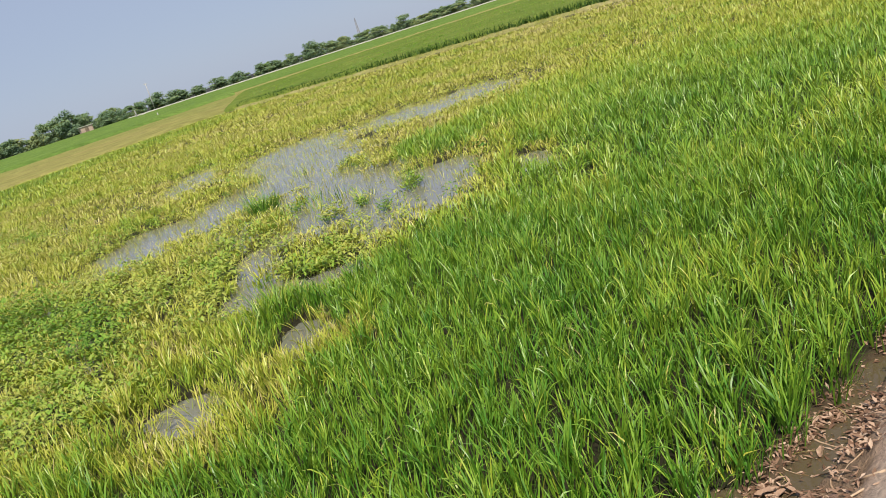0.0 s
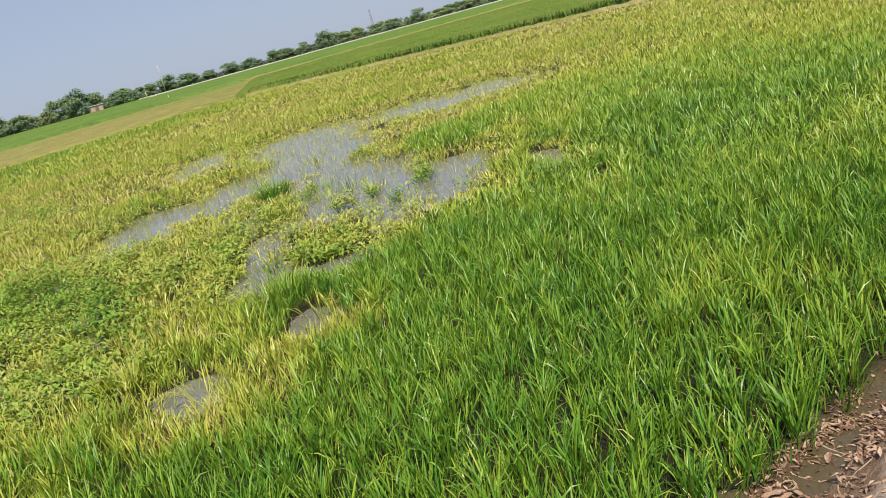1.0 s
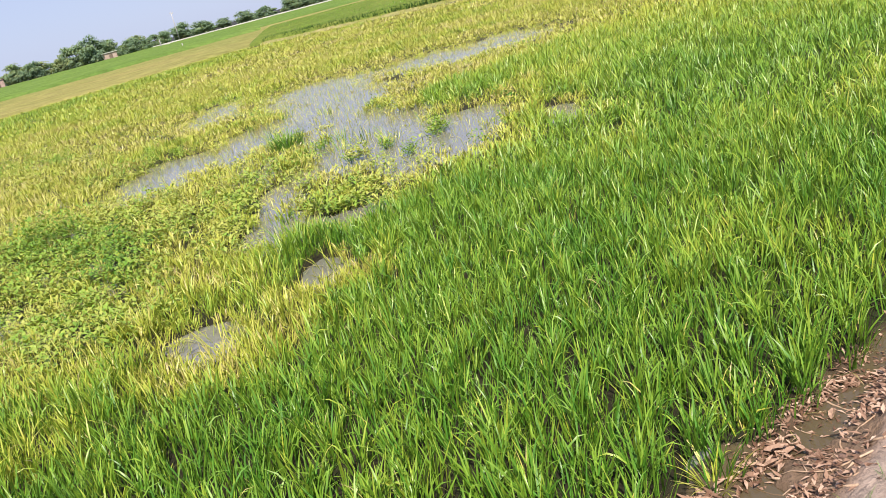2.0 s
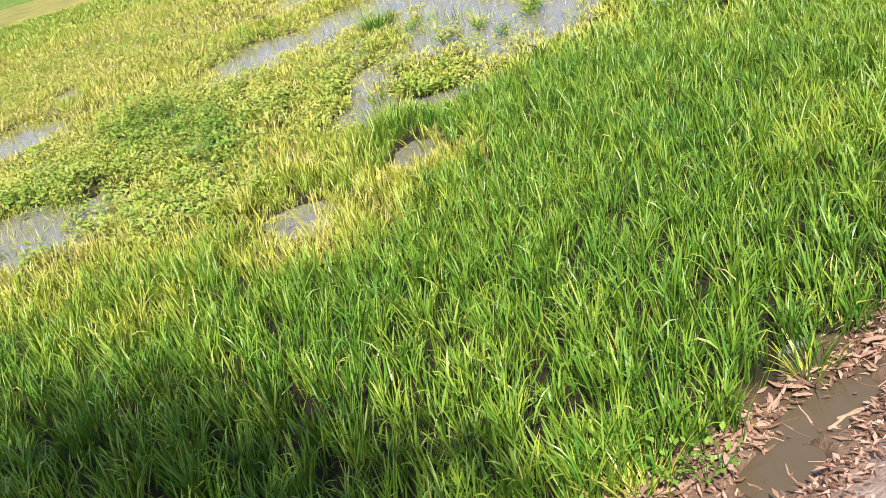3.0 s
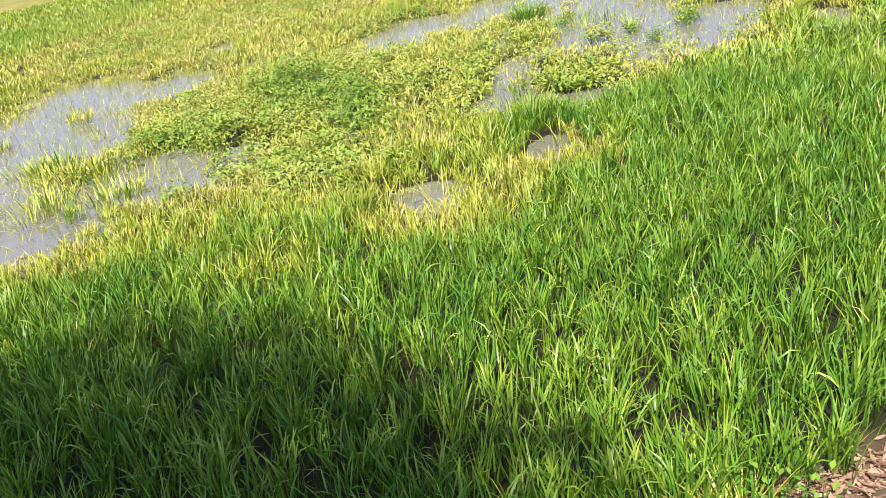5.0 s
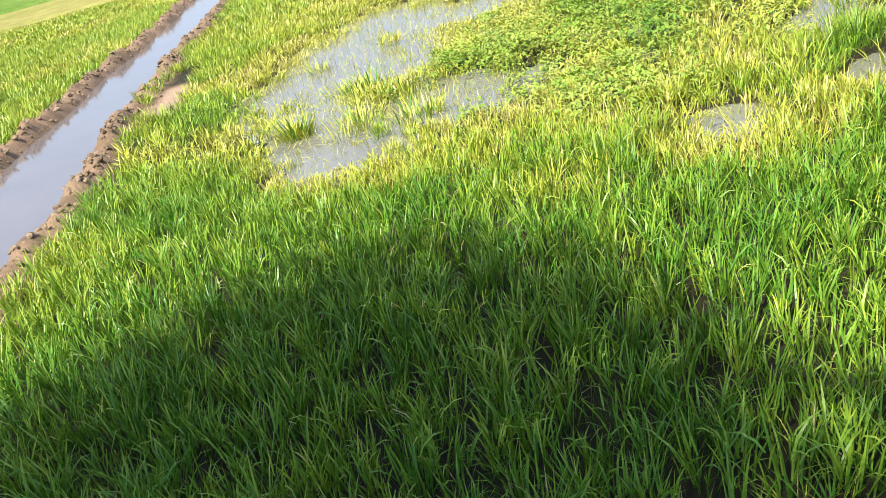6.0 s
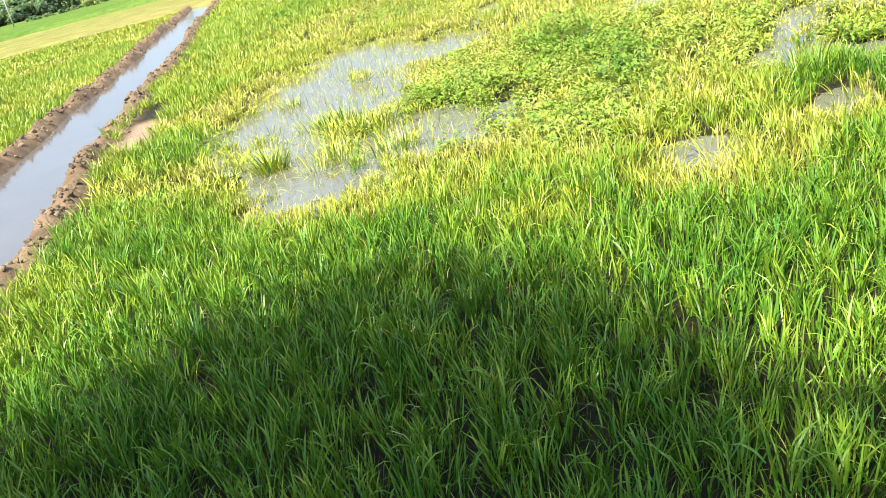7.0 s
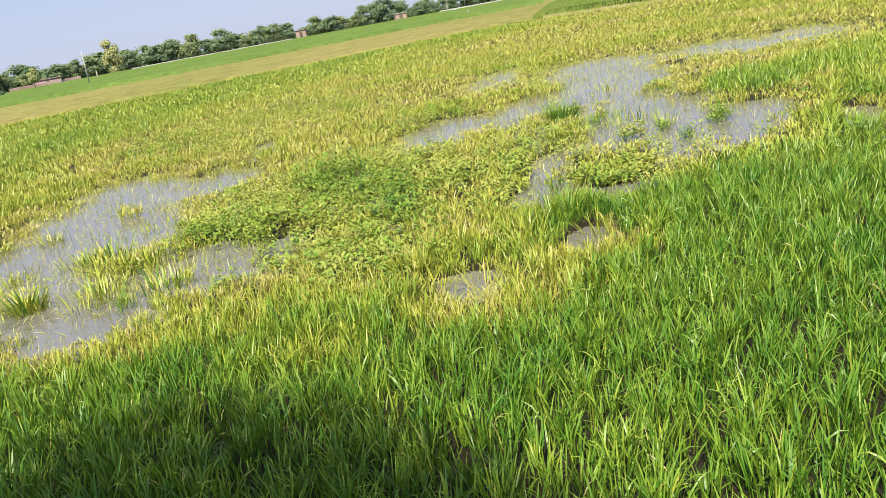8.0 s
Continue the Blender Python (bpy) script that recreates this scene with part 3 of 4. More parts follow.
# stubble and drowned straw in the pools
def straw():
    n = 240000
    x, y = RNG.uniform(-11, 2.5, n), RNG.uniform(3.6, 21, n)
    p = pool_depth(x, y)
    ok = (p > -0.25) & (RNG.uniform(0, 1, n) < 0.25 + 0.75 * smooth(0.25, 0.0, p) * smooth(0.35, 0.6, fractal(x, y, 1.3, 171)))
    x, y = x[ok], y[ok]
    n = len(x)
    base = np.stack([x, y, np.full(n, -0.01)], 1)
    return blade_mesh("drowned_straw", base, RNG.uniform(0, 6.28, n), RNG.uniform(0.03, 0.13, n), RNG.uniform(0.1, 1.2, n), RNG.uniform(0, 0.6, n),
                      RNG.uniform(0.003, 0.007, n), RNG.uniform(0.45, 0.95, n), MAT_RICE, 2)


tagged(new("drowned_straw", straw()), "thin bleached straw and stubble standing in shallow water", "straw", kind="stuff")

# ---------------------------------------------------------------- the weeds
def leaf_mesh(name, centre, heading, pitch, length, width, tone, mat, plain=False):
    """Many broad leaves: a folded diamond of four triangles each, or of two, for far ones."""
    n = len(centre)
    h = np.stack([np.cos(heading), np.sin(heading), np.zeros(n)], 1)
    s = np.stack([-np.sin(heading), np.cos(heading), np.zeros(n)], 1)
    up = np.array([[0, 0, 1.0]])
    d = h * np.cos(pitch)[:, None] + up * np.sin(pitch)[:, None]
    nrm = -h * np.sin(pitch)[:, None] + up * np.cos(pitch)[:, None]
    L, W = length[:, None], width[:, None]
    pts = [centre, centre + d * L * 0.45 + s * W * 0.5 + nrm * W * 0.18, centre + d * L - nrm * L * 0.12, centre + d * L * 0.45 - s * W * 0.5 + nrm * W * 0.18, centre + d * L * 0.5]
    if plain:
        i = (np.arange(n) * 4)[:, None]
        return poly_mesh(name, np.stack(pts[:4], 1).reshape(-1, 3), [np.concatenate([i + np.array([[0, 1, 2]]), i + np.array([[0, 2, 3]])])], np.repeat(tone, 4), mat)
    verts = np.stack(pts, 1).reshape(-1, 3)
    i = (np.arange(n) * 5)[:, None]
    tris = np.concatenate([i + np.array([[0, 1, 4]]), i + np.array([[1, 2, 4]]), i + np.array([[2, 3, 4]]), i + np.array([[3, 0, 4]])])
    return poly_mesh(name, verts, [tris], np.repeat(tone, 5), mat)


def weeds():
    n = 19500
    x, y = RNG.uniform(-15, 2.5, n), RNG.uniform(3.6, 20, n)
    w = np.maximum(inside(WEEDS, x, y), inside(LARGE_ISLES[:9], x, y)) + (fractal(x, y, 1.4, 43) - 0.5) * 0.5 + (fractal(x, y, 3.1, 45) - 0.5) * 0.9
    t = inside(THIN, x, y)
    inner = smooth(-0.7, 0.2, canal_side(x, y))
    chance = smooth(-0.22, 0.22, w) + 0.2 * inner * smooth(17, 15, y) * smooth(-0.1, 0.2, t) * (fractal(x, y, 1.9, 91) > 0.5)
    ok = RNG.uniform(0, 1, n) < chance * (1 - 0.6 * smooth(10, 14, np.hypot(x, y))) * smooth(0.12, -0.05, pool_depth(x, y))
    x, y = x[ok], y[ok]
    n, per = len(x), 25
    tall = RNG.uniform(0.07, 0.24, n) * (0.55 + 1.0 * fractal(x, y, 1.3, 93))
    tone = np.clip(-0.28 + 1.2 * fractal(x, y, 0.7, 97) + 0.4 * fractal(x, y, 3.0, 98) + RNG.normal(0, 0.14, n), 0, 1)
    lush = smooth(-0.1, 0.5, inside([(-4.99, 8.18, 0.6, 0.8, 24), (-3.56, 6.58, 0.4, 0.4, 24)], x, y))
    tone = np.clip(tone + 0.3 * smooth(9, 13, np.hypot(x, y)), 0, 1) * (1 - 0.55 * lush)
    tall = tall * (1.3 - 0.6 * tone) * (1 + 0.4 * lush)
    k = np.repeat(np.arange(n), per)
    c = len(k)
    f = RNG.uniform(0.25, 1.0, c)
    rad = 0.10 * np.sqrt(RNG.uniform(0, 1, c)) * (1.15 - 0.5 * f)
    ang = RNG.uniform(0, 6.28, c)
    centre = np.stack([x[k] + rad * np.cos(ang), y[k] + rad * np.sin(ang), tall[k] * f], 1)
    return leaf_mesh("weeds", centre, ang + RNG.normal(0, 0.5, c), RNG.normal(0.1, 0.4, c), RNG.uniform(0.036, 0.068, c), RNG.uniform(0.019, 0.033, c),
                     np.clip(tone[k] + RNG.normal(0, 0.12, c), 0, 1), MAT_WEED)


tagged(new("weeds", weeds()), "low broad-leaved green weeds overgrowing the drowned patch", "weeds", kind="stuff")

# ---------------------------------------------------------------- crops and strips further off
def crop_material(name, dark, mid, pale, scale):
    m, n, l, b = material(name, 0.9, 0.04)
    big, fine = texture(n, l, scale, 5.0), texture(n, l, scale * 14, 4.0, 0.7)
    c = ramp(n, l, big, [(0.3, dark), (0.5, mid), (0.7, pale)])
    c = mix(n, l, 1.0, c, ramp(n, l, fine, [(0.3, (0.7, 0.7, 0.7)), (0.7, (1.25, 1.25, 1.25))]), "MULTIPLY")
    l.new(c, b.inputs["Base Color"])
    bumped(n, l, b, fine, 1.0, 0.12)
    return m


MAT_CROP = crop_material("far_green_crop", (0.084, 0.148, 0.030), (0.105, 0.175, 0.037), (0.13, 0.2, 0.045), 0.12)
MAT_CROP_PALE = crop_material("far_pale_crop", (0.085, 0.138, 0.024), (0.11, 0.158, 0.03), (0.15, 0.185, 0.04), 0.2)
MAT_MOWN = crop_material("mown_straw", (0.175, 0.185, 0.055), (0.21, 0.206, 0.068), (0.25, 0.222, 0.085), 0.06)
MAT_MOWN_GREEN = crop_material("mown_regrowth", (0.155, 0.18, 0.05), (0.20, 0.197, 0.062), (0.24, 0.21, 0.078), 0.06)
# dark green grass, blackened further to paint the shadow line along the cross bund
MAT_FRINGE = leaf_material("shadow_toned_fringe_grass", [(0.0, (0.022, 0.062, 0.010)), (0.5, (0.05, 0.11, 0.016)), (1.0, (0.10, 0.17, 0.03))], 0.1, 0.6, 0.2, 4.0)
MAT_PATH = crop_material("pale_path", (0.20, 0.21, 0.065), (0.26, 0.25, 0.10), (0.32, 0.29, 0.14), 0.4)


def band(name, p0, p1, p2, p3, height, mat, step, label, category="field", rough=0.3):
    """A stand of crop: a lumpy top with real sides, on the ground between four corners."""
    length = max(math.dist(p0, p1), math.dist(p3, p2))
    depth = max(math.dist(p0, p3), math.dist(p1, p2))
    nu, nv = max(3, int(length / step)), max(3, int(depth / step))
    u, v = np.meshgrid(np.linspace(0, 1, nu), np.linspace(0, 1, nv))
    x, y = [(p0[k] * (1 - u) + p1[k] * u) * (1 - v) + (p3[k] * (1 - u) + p2[k] * u) * v for k in range(2)]
    edge = (u <= 0) | (u >= 1) | (v <= 0) | (v >= 1)
    x = x + np.where(edge, 1, 0.3) * (fractal(x, y, 0.9 / step, 103) - 0.5) * step
    z = height * (1 - rough + rough * 2 * fractal(x, y, 1.2 / step, 101))
    z = np.where(edge, -0.05, z)
    i = (np.arange(nv - 1)[:, None] * nu + np.arange(nu - 1)[None, :]).ravel()
    quads = np.stack([i, i + 1, i + nu + 1, i + nu], 1)
    ob = new(name, poly_mesh(name, np.stack([x, y, z], -1).reshape(-1, 3), [quads], None, mat, False))
    return tagged(ob, label, category, kind="stuff")


A, Q = (0.634, 0.773), (-0.773, 0.634)          # along and across the mown strip


def on_strip(a, q):
    return (A[0] * a + Q[0] * q, A[1] * a + Q[1] * q)


SPLIT, BACK_A, BACK_B = -2.5, on_strip(-110, 84), (-24.0, 95.0)
_f = (SPLIT + 110) / (math.dist(on_strip(-110, STRIP_NEAR), (-14.2, 52.4)))
BACK_SPLIT = (BACK_A[0] + (BACK_B[0] - BACK_A[0]) * _f, BACK_A[1] + (BACK_B[1] - BACK_A[1]) * _f)
band("mown_strip", on_strip(-110, STRIP_NEAR), on_strip(SPLIT, STRIP_NEAR), BACK_SPLIT, BACK_A, 0.14, MAT_MOWN, 0.9, "mown straw-coloured strip between the fields")
band("mown_strip", on_strip(SPLIT, STRIP_NEAR), (-14.2, 52.4), BACK_B, BACK_SPLIT, 0.17, MAT_MOWN_GREEN, 0.9, "mown olive-green strip with straw between the fields")
band("far_crop", on_strip(-110, 84.3), (-24.3, 95.6), (-90.3, 236), (-268, 40), 0.42, MAT_CROP, 1.6, "deep green crop in front of the trees")
band("cross_crop", (-15.0, 52.2), (32, 20.8), (60, 125), (-23.4, 88.7), 0.34, MAT_CROP_PALE, 1.2, "green rice behind the cross bund")
band("stubble_strip", (-23.4, 89.0), (60, 125.3), (57, 138), (-26.8, 99.5), 0.3, MAT_MOWN, 0.5, "thin straw-coloured strip across the fields")
band("back_crop", (-27.0, 99.8), (57, 138.3), (95, 240), (-90, 236), 0.36, MAT_CROP, 1.7, "deep green crop near the distant wall")
band("cross_path", (-14.0, 51.0), (31, 19.9), (31.25, 20.3), (-13.75, 51.4), 0.16, MAT_PATH, 0.25, "pale trodden top of the cross bund", "path")


def blades_over(name, p0, p1, p2, p3, count, height, width, tone, label, category="grass", lift=0.0, mat=MAT_RICE):
    """Standing blades scattered over the ground between four corners."""
    u, v = RNG.uniform(0, 1, count), RNG.uniform(0, 1, count)
    x, y = [(p0[k] * (1 - u) + p1[k] * u) * (1 - v) + (p3[k] * (1 - u) + p2[k] * u) * v for k in range(2)]
    base = np.stack([x, y, np.full(count, lift)], 1)
    patch = fractal(x, y, 0.12, 121)
    t = np.clip(tone + 0.35 * (patch - 0.5) + RNG.normal(0, 0.07, count), 0, 1)
    me = blade_mesh(name, base, RNG.uniform(0, 6.28, count), height * RNG.uniform(0.6, 1.2, count), np.abs(RNG.normal(0.15, 0.15, count)), np.abs(RNG.normal(0.3, 0.4, count)),
                    width * RNG.uniform(0.7, 1.3, count), t, mat, 2)
    return tagged(new(name, me), label, category, kind="stuff")


blades_over("cross_fringe", (-13.8, 51.7), (31.5, 20.6), (32.1, 21.5), (-13.2, 52.6), 12000, 0.42, 0.045, 0.1, "tall dark green grass on the cross bund, with its shadow line painted in", mat=MAT_FRINGE)
blades_over("bund_grass", (-14.0, 51.1), (31, 20.0), (31.3, 20.4), (-13.7, 51.5), 5000, 0.22, 0.014, 0.62, "pale short grass on the trodden cross bund")
blades_over("cross_rice", (-13.4, 52.4), (20, 29.5), (30, 111.5), (-21.4, 88.7), 30000, 0.27, 0.08, 0.17, "green rice behind the cross bund", "rice", 0.12)

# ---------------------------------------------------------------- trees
def crown_mesh(name, seed, lobes, leaves, size, slim=1.0, mean=0.35, low=0.14, mat=MAT_HAZED_TREE):
    """A crown about one unit high above its foot: clumps of small leaf sprays round uneven lobes, with gaps."""
    rng = np.random.default_rng(seed)
    cs, rs = [], []
    for k in range(lobes):
        f = rng.uniform(low, 0.86)
        reach = 0.36 * math.sin(math.pi * min(1, f * 0.85 + 0.12)) * slim
        a = rng.uniform(0, 6.28)
        cs.append((reach * rng.uniform(0.2, 0.9) * math.cos(a), reach * rng.uniform(0.2, 0.9) * math.sin(a), f))
        rs.append(rng.uniform(0.12, 0.21) * (0.5 + 0.5 * slim))
    cs, rs = np.array(cs), np.array(rs)
    k = rng.integers(0, lobes, leaves)
    v = rng.normal(0, 1, (leaves, 3))
    v /= np.linalg.norm(v, axis=1)[:, None]
    v[:, 2] = v[:, 2] * 0.8 + 0.1
    centre = cs[k] + v * (rs[k] * rng.uniform(0.25, 1.08, leaves) ** 0.7)[:, None]
    tone = np.clip(mean + rng.normal(0, 0.16, leaves) + (rng.uniform(-0.25, 0.25, lobes))[k], 0, 1)
    # leaf sprays lie roughly along the round lobes that they cover
    out = v * 0.8 + (centre - cs.mean(0)) * 1.2 + np.array([[0, 0, 0.2]]) + rng.normal(0, 0.25, (leaves, 3))
    heading, pitch = np.arctan2(-out[:, 1], -out[:, 0]), np.arctan2(np.hypot(out[:, 0], out[:, 1]), out[:, 2])
    return leaf_mesh(name, centre, heading, pitch, rng.uniform(0.7, 1.4, leaves) * size, rng.uniform(0.6, 1.1, leaves) * size, tone, mat, True)


def trunk_mesh(name, seed, height, spread):
    rng = random.Random(seed)
    bm = bmesh.new()
    lean = (rng.uniform(-0.04, 0.04), rng.uniform(-0.04, 0.04))
    add_tube(bm, [(0, 0, -0.03), (lean[0] * 0.3, lean[1] * 0.3, height * 0.4), (lean[0], lean[1], height)], [0.035, 0.024, 0.012], 7)
    for k in range(6):
        a, f = k * 1.05 + rng.uniform(-0.3, 0.3), rng.uniform(0.45, 0.95)
        p = Vector((lean[0] * f, lean[1] * f, height * f))
        q = p + Vector((math.cos(a) * spread, math.sin(a) * spread, rng.uniform(0.14, 0.26)))
        add_tube(bm, [p, p.lerp(q, 0.5) + Vector((0, 0, 0.02)), q], [0.012, 0.008, 0.003], 5)
    me = bpy.data.meshes.new(name)
    bm.to_mesh(me)
    bm.free()
    me.materials.append(MAT_WOOD)
    return me


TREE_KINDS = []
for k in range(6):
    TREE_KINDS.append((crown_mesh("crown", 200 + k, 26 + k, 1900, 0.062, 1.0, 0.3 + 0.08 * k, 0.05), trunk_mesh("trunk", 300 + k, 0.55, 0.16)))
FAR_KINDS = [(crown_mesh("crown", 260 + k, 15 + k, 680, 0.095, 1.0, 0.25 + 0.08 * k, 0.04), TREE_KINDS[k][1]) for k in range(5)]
SLIM_KIND = (crown_mesh("crown", 231, 20, 2600, 0.045, 0.5, 0.6, 0.03, MAT_POPLAR), trunk_mesh("trunk", 331, 0.5, 0.04))


def tree(kind, x, y, height, wide, turn, label, category="tree", group="tree belt"):
    foot = new("tree")
    foot.matrix_world = pose(x, y, 0, 0, 0, turn) @ Matrix.Diagonal((height * wide, height * wide, height, 1))
    for name, me in (("crown", kind[0]), ("trunk", kind[1])):
        new(name, me).parent = foot
    return tagged(foot, label, category, group)


def polar(bearing, distance):
    """A place by its bearing to the left of straight ahead, in degrees, and its distance."""
    return -distance * math.sin(radians(bearing)), distance * math.cos(radians(bearing))


pick = random.Random(5)
BELT = 255.0
# trees that stand out in the belt: bearing, height of the top over the eye's level, and breadth, all in degrees
WEST = [(28.0, 0.57, 1.3), (26.9, 0.47, 0.8), (25.6, 1.0, 1.3), (24.8, 1.36, 1.4), (23.75, 0.83, 0.8), (22.66, 0.54, 1.1), (21.6, 0.34, 0.75), (20.57, 0.5, 0.8), (19.5, 0.71, 1.3), (18.15, 0.52, 1.3), (16.9, 0.34, 1.0), (15.5, 0.45, 1.15), (14.3, 0.4, 1.0)]
MIDDLE = [(12.6, 0.48, 1.1), (11.8, 0.4, 1.1), (10.7, 0.47, 0.75), (9.2, 0.82, 1.2), (7.9, 0.46, 0.9), (7.2, 0.5, 0.8), (5.9, 0.36, 1.3), (4.7, 0.39, 1.3), (3.05, 0.62, 1.1), (1.75, 0.25, 1.4), (-0.2, 0.3, 1.7), (-2.2, 0.4, 1.4), (-4.4, 0.4, 1.4)]
FARM = [(47.0, 1.13, 1.8), (45.2, 0.79, 1.1), (44.2, 0.85, 0.8), (43.2, 0.9, 1.1), (41.1, 0.73, 1.1), (39.9, 0.64, 1.3), (38.4, 1.01, 1.25), (37.2, 1.13, 1.1), (35.4, 1.1, 1.35), (33.9, 0.48, 0.7), (32.9, 0.91, 0.45), (32.07, 0.83, 1.3), (31.1, 0.42, 0.7), (29.4, 0.82, 1.05), (28.3, 0.69, 1.25), (26.3, 1.0, 0.9)]
TALL = [(49.0, 1.1, 1.5), (50.6, 1.0, 1.5), (52.5, 1.1, 1.6), (54.4, 1.3, 1.6), (56.4, 1.5, 1.8), (58.2, 1.4, 1.4), (60.1, 1.9, 1.5), (61.6, 2.4, 1.6), (63.2, 2.3, 1.6), (65.0, 2.2, 1.6), (67.0, 2.0, 1.6)]
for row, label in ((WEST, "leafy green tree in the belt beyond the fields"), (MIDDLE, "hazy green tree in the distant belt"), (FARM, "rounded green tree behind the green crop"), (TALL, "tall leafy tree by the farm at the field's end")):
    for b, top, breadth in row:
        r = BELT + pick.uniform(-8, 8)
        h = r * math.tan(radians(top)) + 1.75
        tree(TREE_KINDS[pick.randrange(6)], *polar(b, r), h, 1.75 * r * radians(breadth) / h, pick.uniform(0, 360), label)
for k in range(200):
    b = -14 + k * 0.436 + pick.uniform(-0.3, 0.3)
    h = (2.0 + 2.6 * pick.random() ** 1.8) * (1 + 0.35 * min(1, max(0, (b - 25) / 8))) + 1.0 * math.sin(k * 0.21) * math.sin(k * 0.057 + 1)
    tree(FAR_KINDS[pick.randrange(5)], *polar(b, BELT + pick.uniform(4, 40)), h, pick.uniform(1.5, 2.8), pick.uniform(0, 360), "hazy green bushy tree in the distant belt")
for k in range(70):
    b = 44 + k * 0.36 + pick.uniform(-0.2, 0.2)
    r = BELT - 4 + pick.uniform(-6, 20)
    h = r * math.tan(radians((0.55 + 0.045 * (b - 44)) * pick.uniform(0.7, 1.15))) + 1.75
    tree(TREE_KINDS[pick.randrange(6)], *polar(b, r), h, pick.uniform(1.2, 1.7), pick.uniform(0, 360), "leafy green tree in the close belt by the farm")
tree(SLIM_KIND, *polar(42.0, 246), 10.6, 0.95, 30, "slim pale yellow-green poplar above the belt", "poplar")
LIGHT_KIND = (crown_mesh("crown", 232, 18, 1700, 0.06, 0.62, 0.2, 0.3, MAT_POPLAR), trunk_mesh("trunk", 332, 0.55, 0.06))
tree(LIGHT_KIND, *polar(52.6, 140), 5.2, 1.15, 80, "slim pale green tree with a bare pale trunk before the belt")
tree(LIGHT_KIND, *polar(46.6, 200), 4.6, 1.0, 10, "small slim pale green tree before the belt")
YELLOW_KIND = (crown_mesh("crown", 233, 22, 2000, 0.06, 0.9, 0.5, 0.08, MAT_POPLAR), TREE_KINDS[2][1])
tree(YELLOW_KIND, *polar(57.6, 165), 7.2, 0.9, 0, "rounded yellow-green tree at the end of the crop")
for k in range(44):
    b = 48.5 + k * 0.3 + pick.uniform(-0.1, 0.1)
    tree(FAR_KINDS[pick.randrange(5)], *polar(b, 172 + pick.uniform(-3, 3)), pick.uniform(0.9, 1.3), pick.uniform(1.4, 1.9), pick.uniform(0, 360), "low clipped green bush in the hedge behind the crop", "bush", "hedge")

# an unseen tree, added out of view so that its crown shades the rice
def unseen_shade_tree():
    foot = new("tree")
    foot.matrix_world = pose(-0.90, -5.44, -0.05)
    rng = np.random.default_rng(77)
    n = 14500
    v = rng.normal(0, 1, (n, 3))
    v /= np.linalg.norm(v, axis=1)[:, None]
    a = np.arctan2(v[:, 1], v[:, 0])
    bulge = 1 + 0.05 * np.sin(3 * a + 1) * (1 - v[:, 2] ** 2) + 0.05 * np.sin(5 * v[:, 2] + 2 * a)
    centre = v * (1.86 * bulge * rng.uniform(0.1, 1.0, n) ** 0.50)[:, None] + np.array([[0, 0, 8.5]])
    new("crown", leaf_mesh("crown", centre, rng.uniform(0, 6.28, n), rng.uniform(-1.1, 1.1, n), rng.uniform(0.09, 0.15, n), rng.uniform(0.045, 0.07, n), np.clip(rng.normal(0.45, 0.2, n), 0, 1), MAT_SHADE_TREE, True)).parent = foot
    bm = bmesh.new()
    add_tube(bm, [(0, 0, -0.2), (0.06, 0.03, 2.4), (-0.05, 0.07, 5.0), (0, 0, 8.2)], [0.22, 0.17, 0.13, 0.05], 12)
    for k in range(9):
        t = k * 2.4
        z = 6.2 + 0.22 * k
        add_tube(bm, [(0, 0, z), (0.5 * math.cos(t), 0.5 * math.sin(t), z + 0.5), (1.1 * math.cos(t), 1.1 * math.sin(t), z + 0.9)], [0.06, 0.04, 0.015], 7)
    bm_object("trunk", bm, MAT_WOOD, foot, smooth_shade=True)
    return tagged(foot, "unseen leafy tree added behind the bund to cast shade on the rice", "tree")


unseen_shade_tree()

# ---------------------------------------------------------------- poles, walls, huts, far away
def pole(bearing, distance, height, radius, label, top=True):
    x, y = polar(bearing, distance)
    foot = new("power_pole")
    foot.matrix_world = pose(x, y, 0, 1.5, 0.5, bearing)
    bm = bmesh.new()
    add_tube(bm, [(0, 0, -0.2), (0, 0, height)], [radius, radius * 0.7], 10)
    bm_object("shaft", bm, MAT_STEEL, foot, smooth_shade=True)
    if top:
        bm = bmesh.new()
        add_box(bm, -0.5, -0.05, height - 0.55, 0.5, 0.05, height - 0.43)
        bm_object("crossarm", bm, MAT_STEEL, foot)
        for x in (-0.42, 0, 0.42):
            bm = bmesh.new()
            add_tube(bm, [(x, 0, height - 0.43), (x, 0, height - 0.2)], [0.05, 0.03], 6)
            bm_object("insulator", bm, MAT_CEMENT, foot)
    return tagged(foot, label, "utility pole", "poles")


pole(19.72, 250, 8.0, 0.13, "grey weathered power pole beyond the green field")
pole(43.7, 114, 4.1, 0.07, "pale concrete power pole at the field's edge")
pole(62.25, 146, 4.8, 0.09, "pale concrete power pole near tall trees")
pole(43.1, 164, 1.6, 0.13, "short pale concrete post", False)
pole(19.68, 112, 0.75, 0.07, "short pale concrete post in the crop", False)
pole(20.9, 200, 1.9, 0.14, "short pale concrete post in the crop", False)


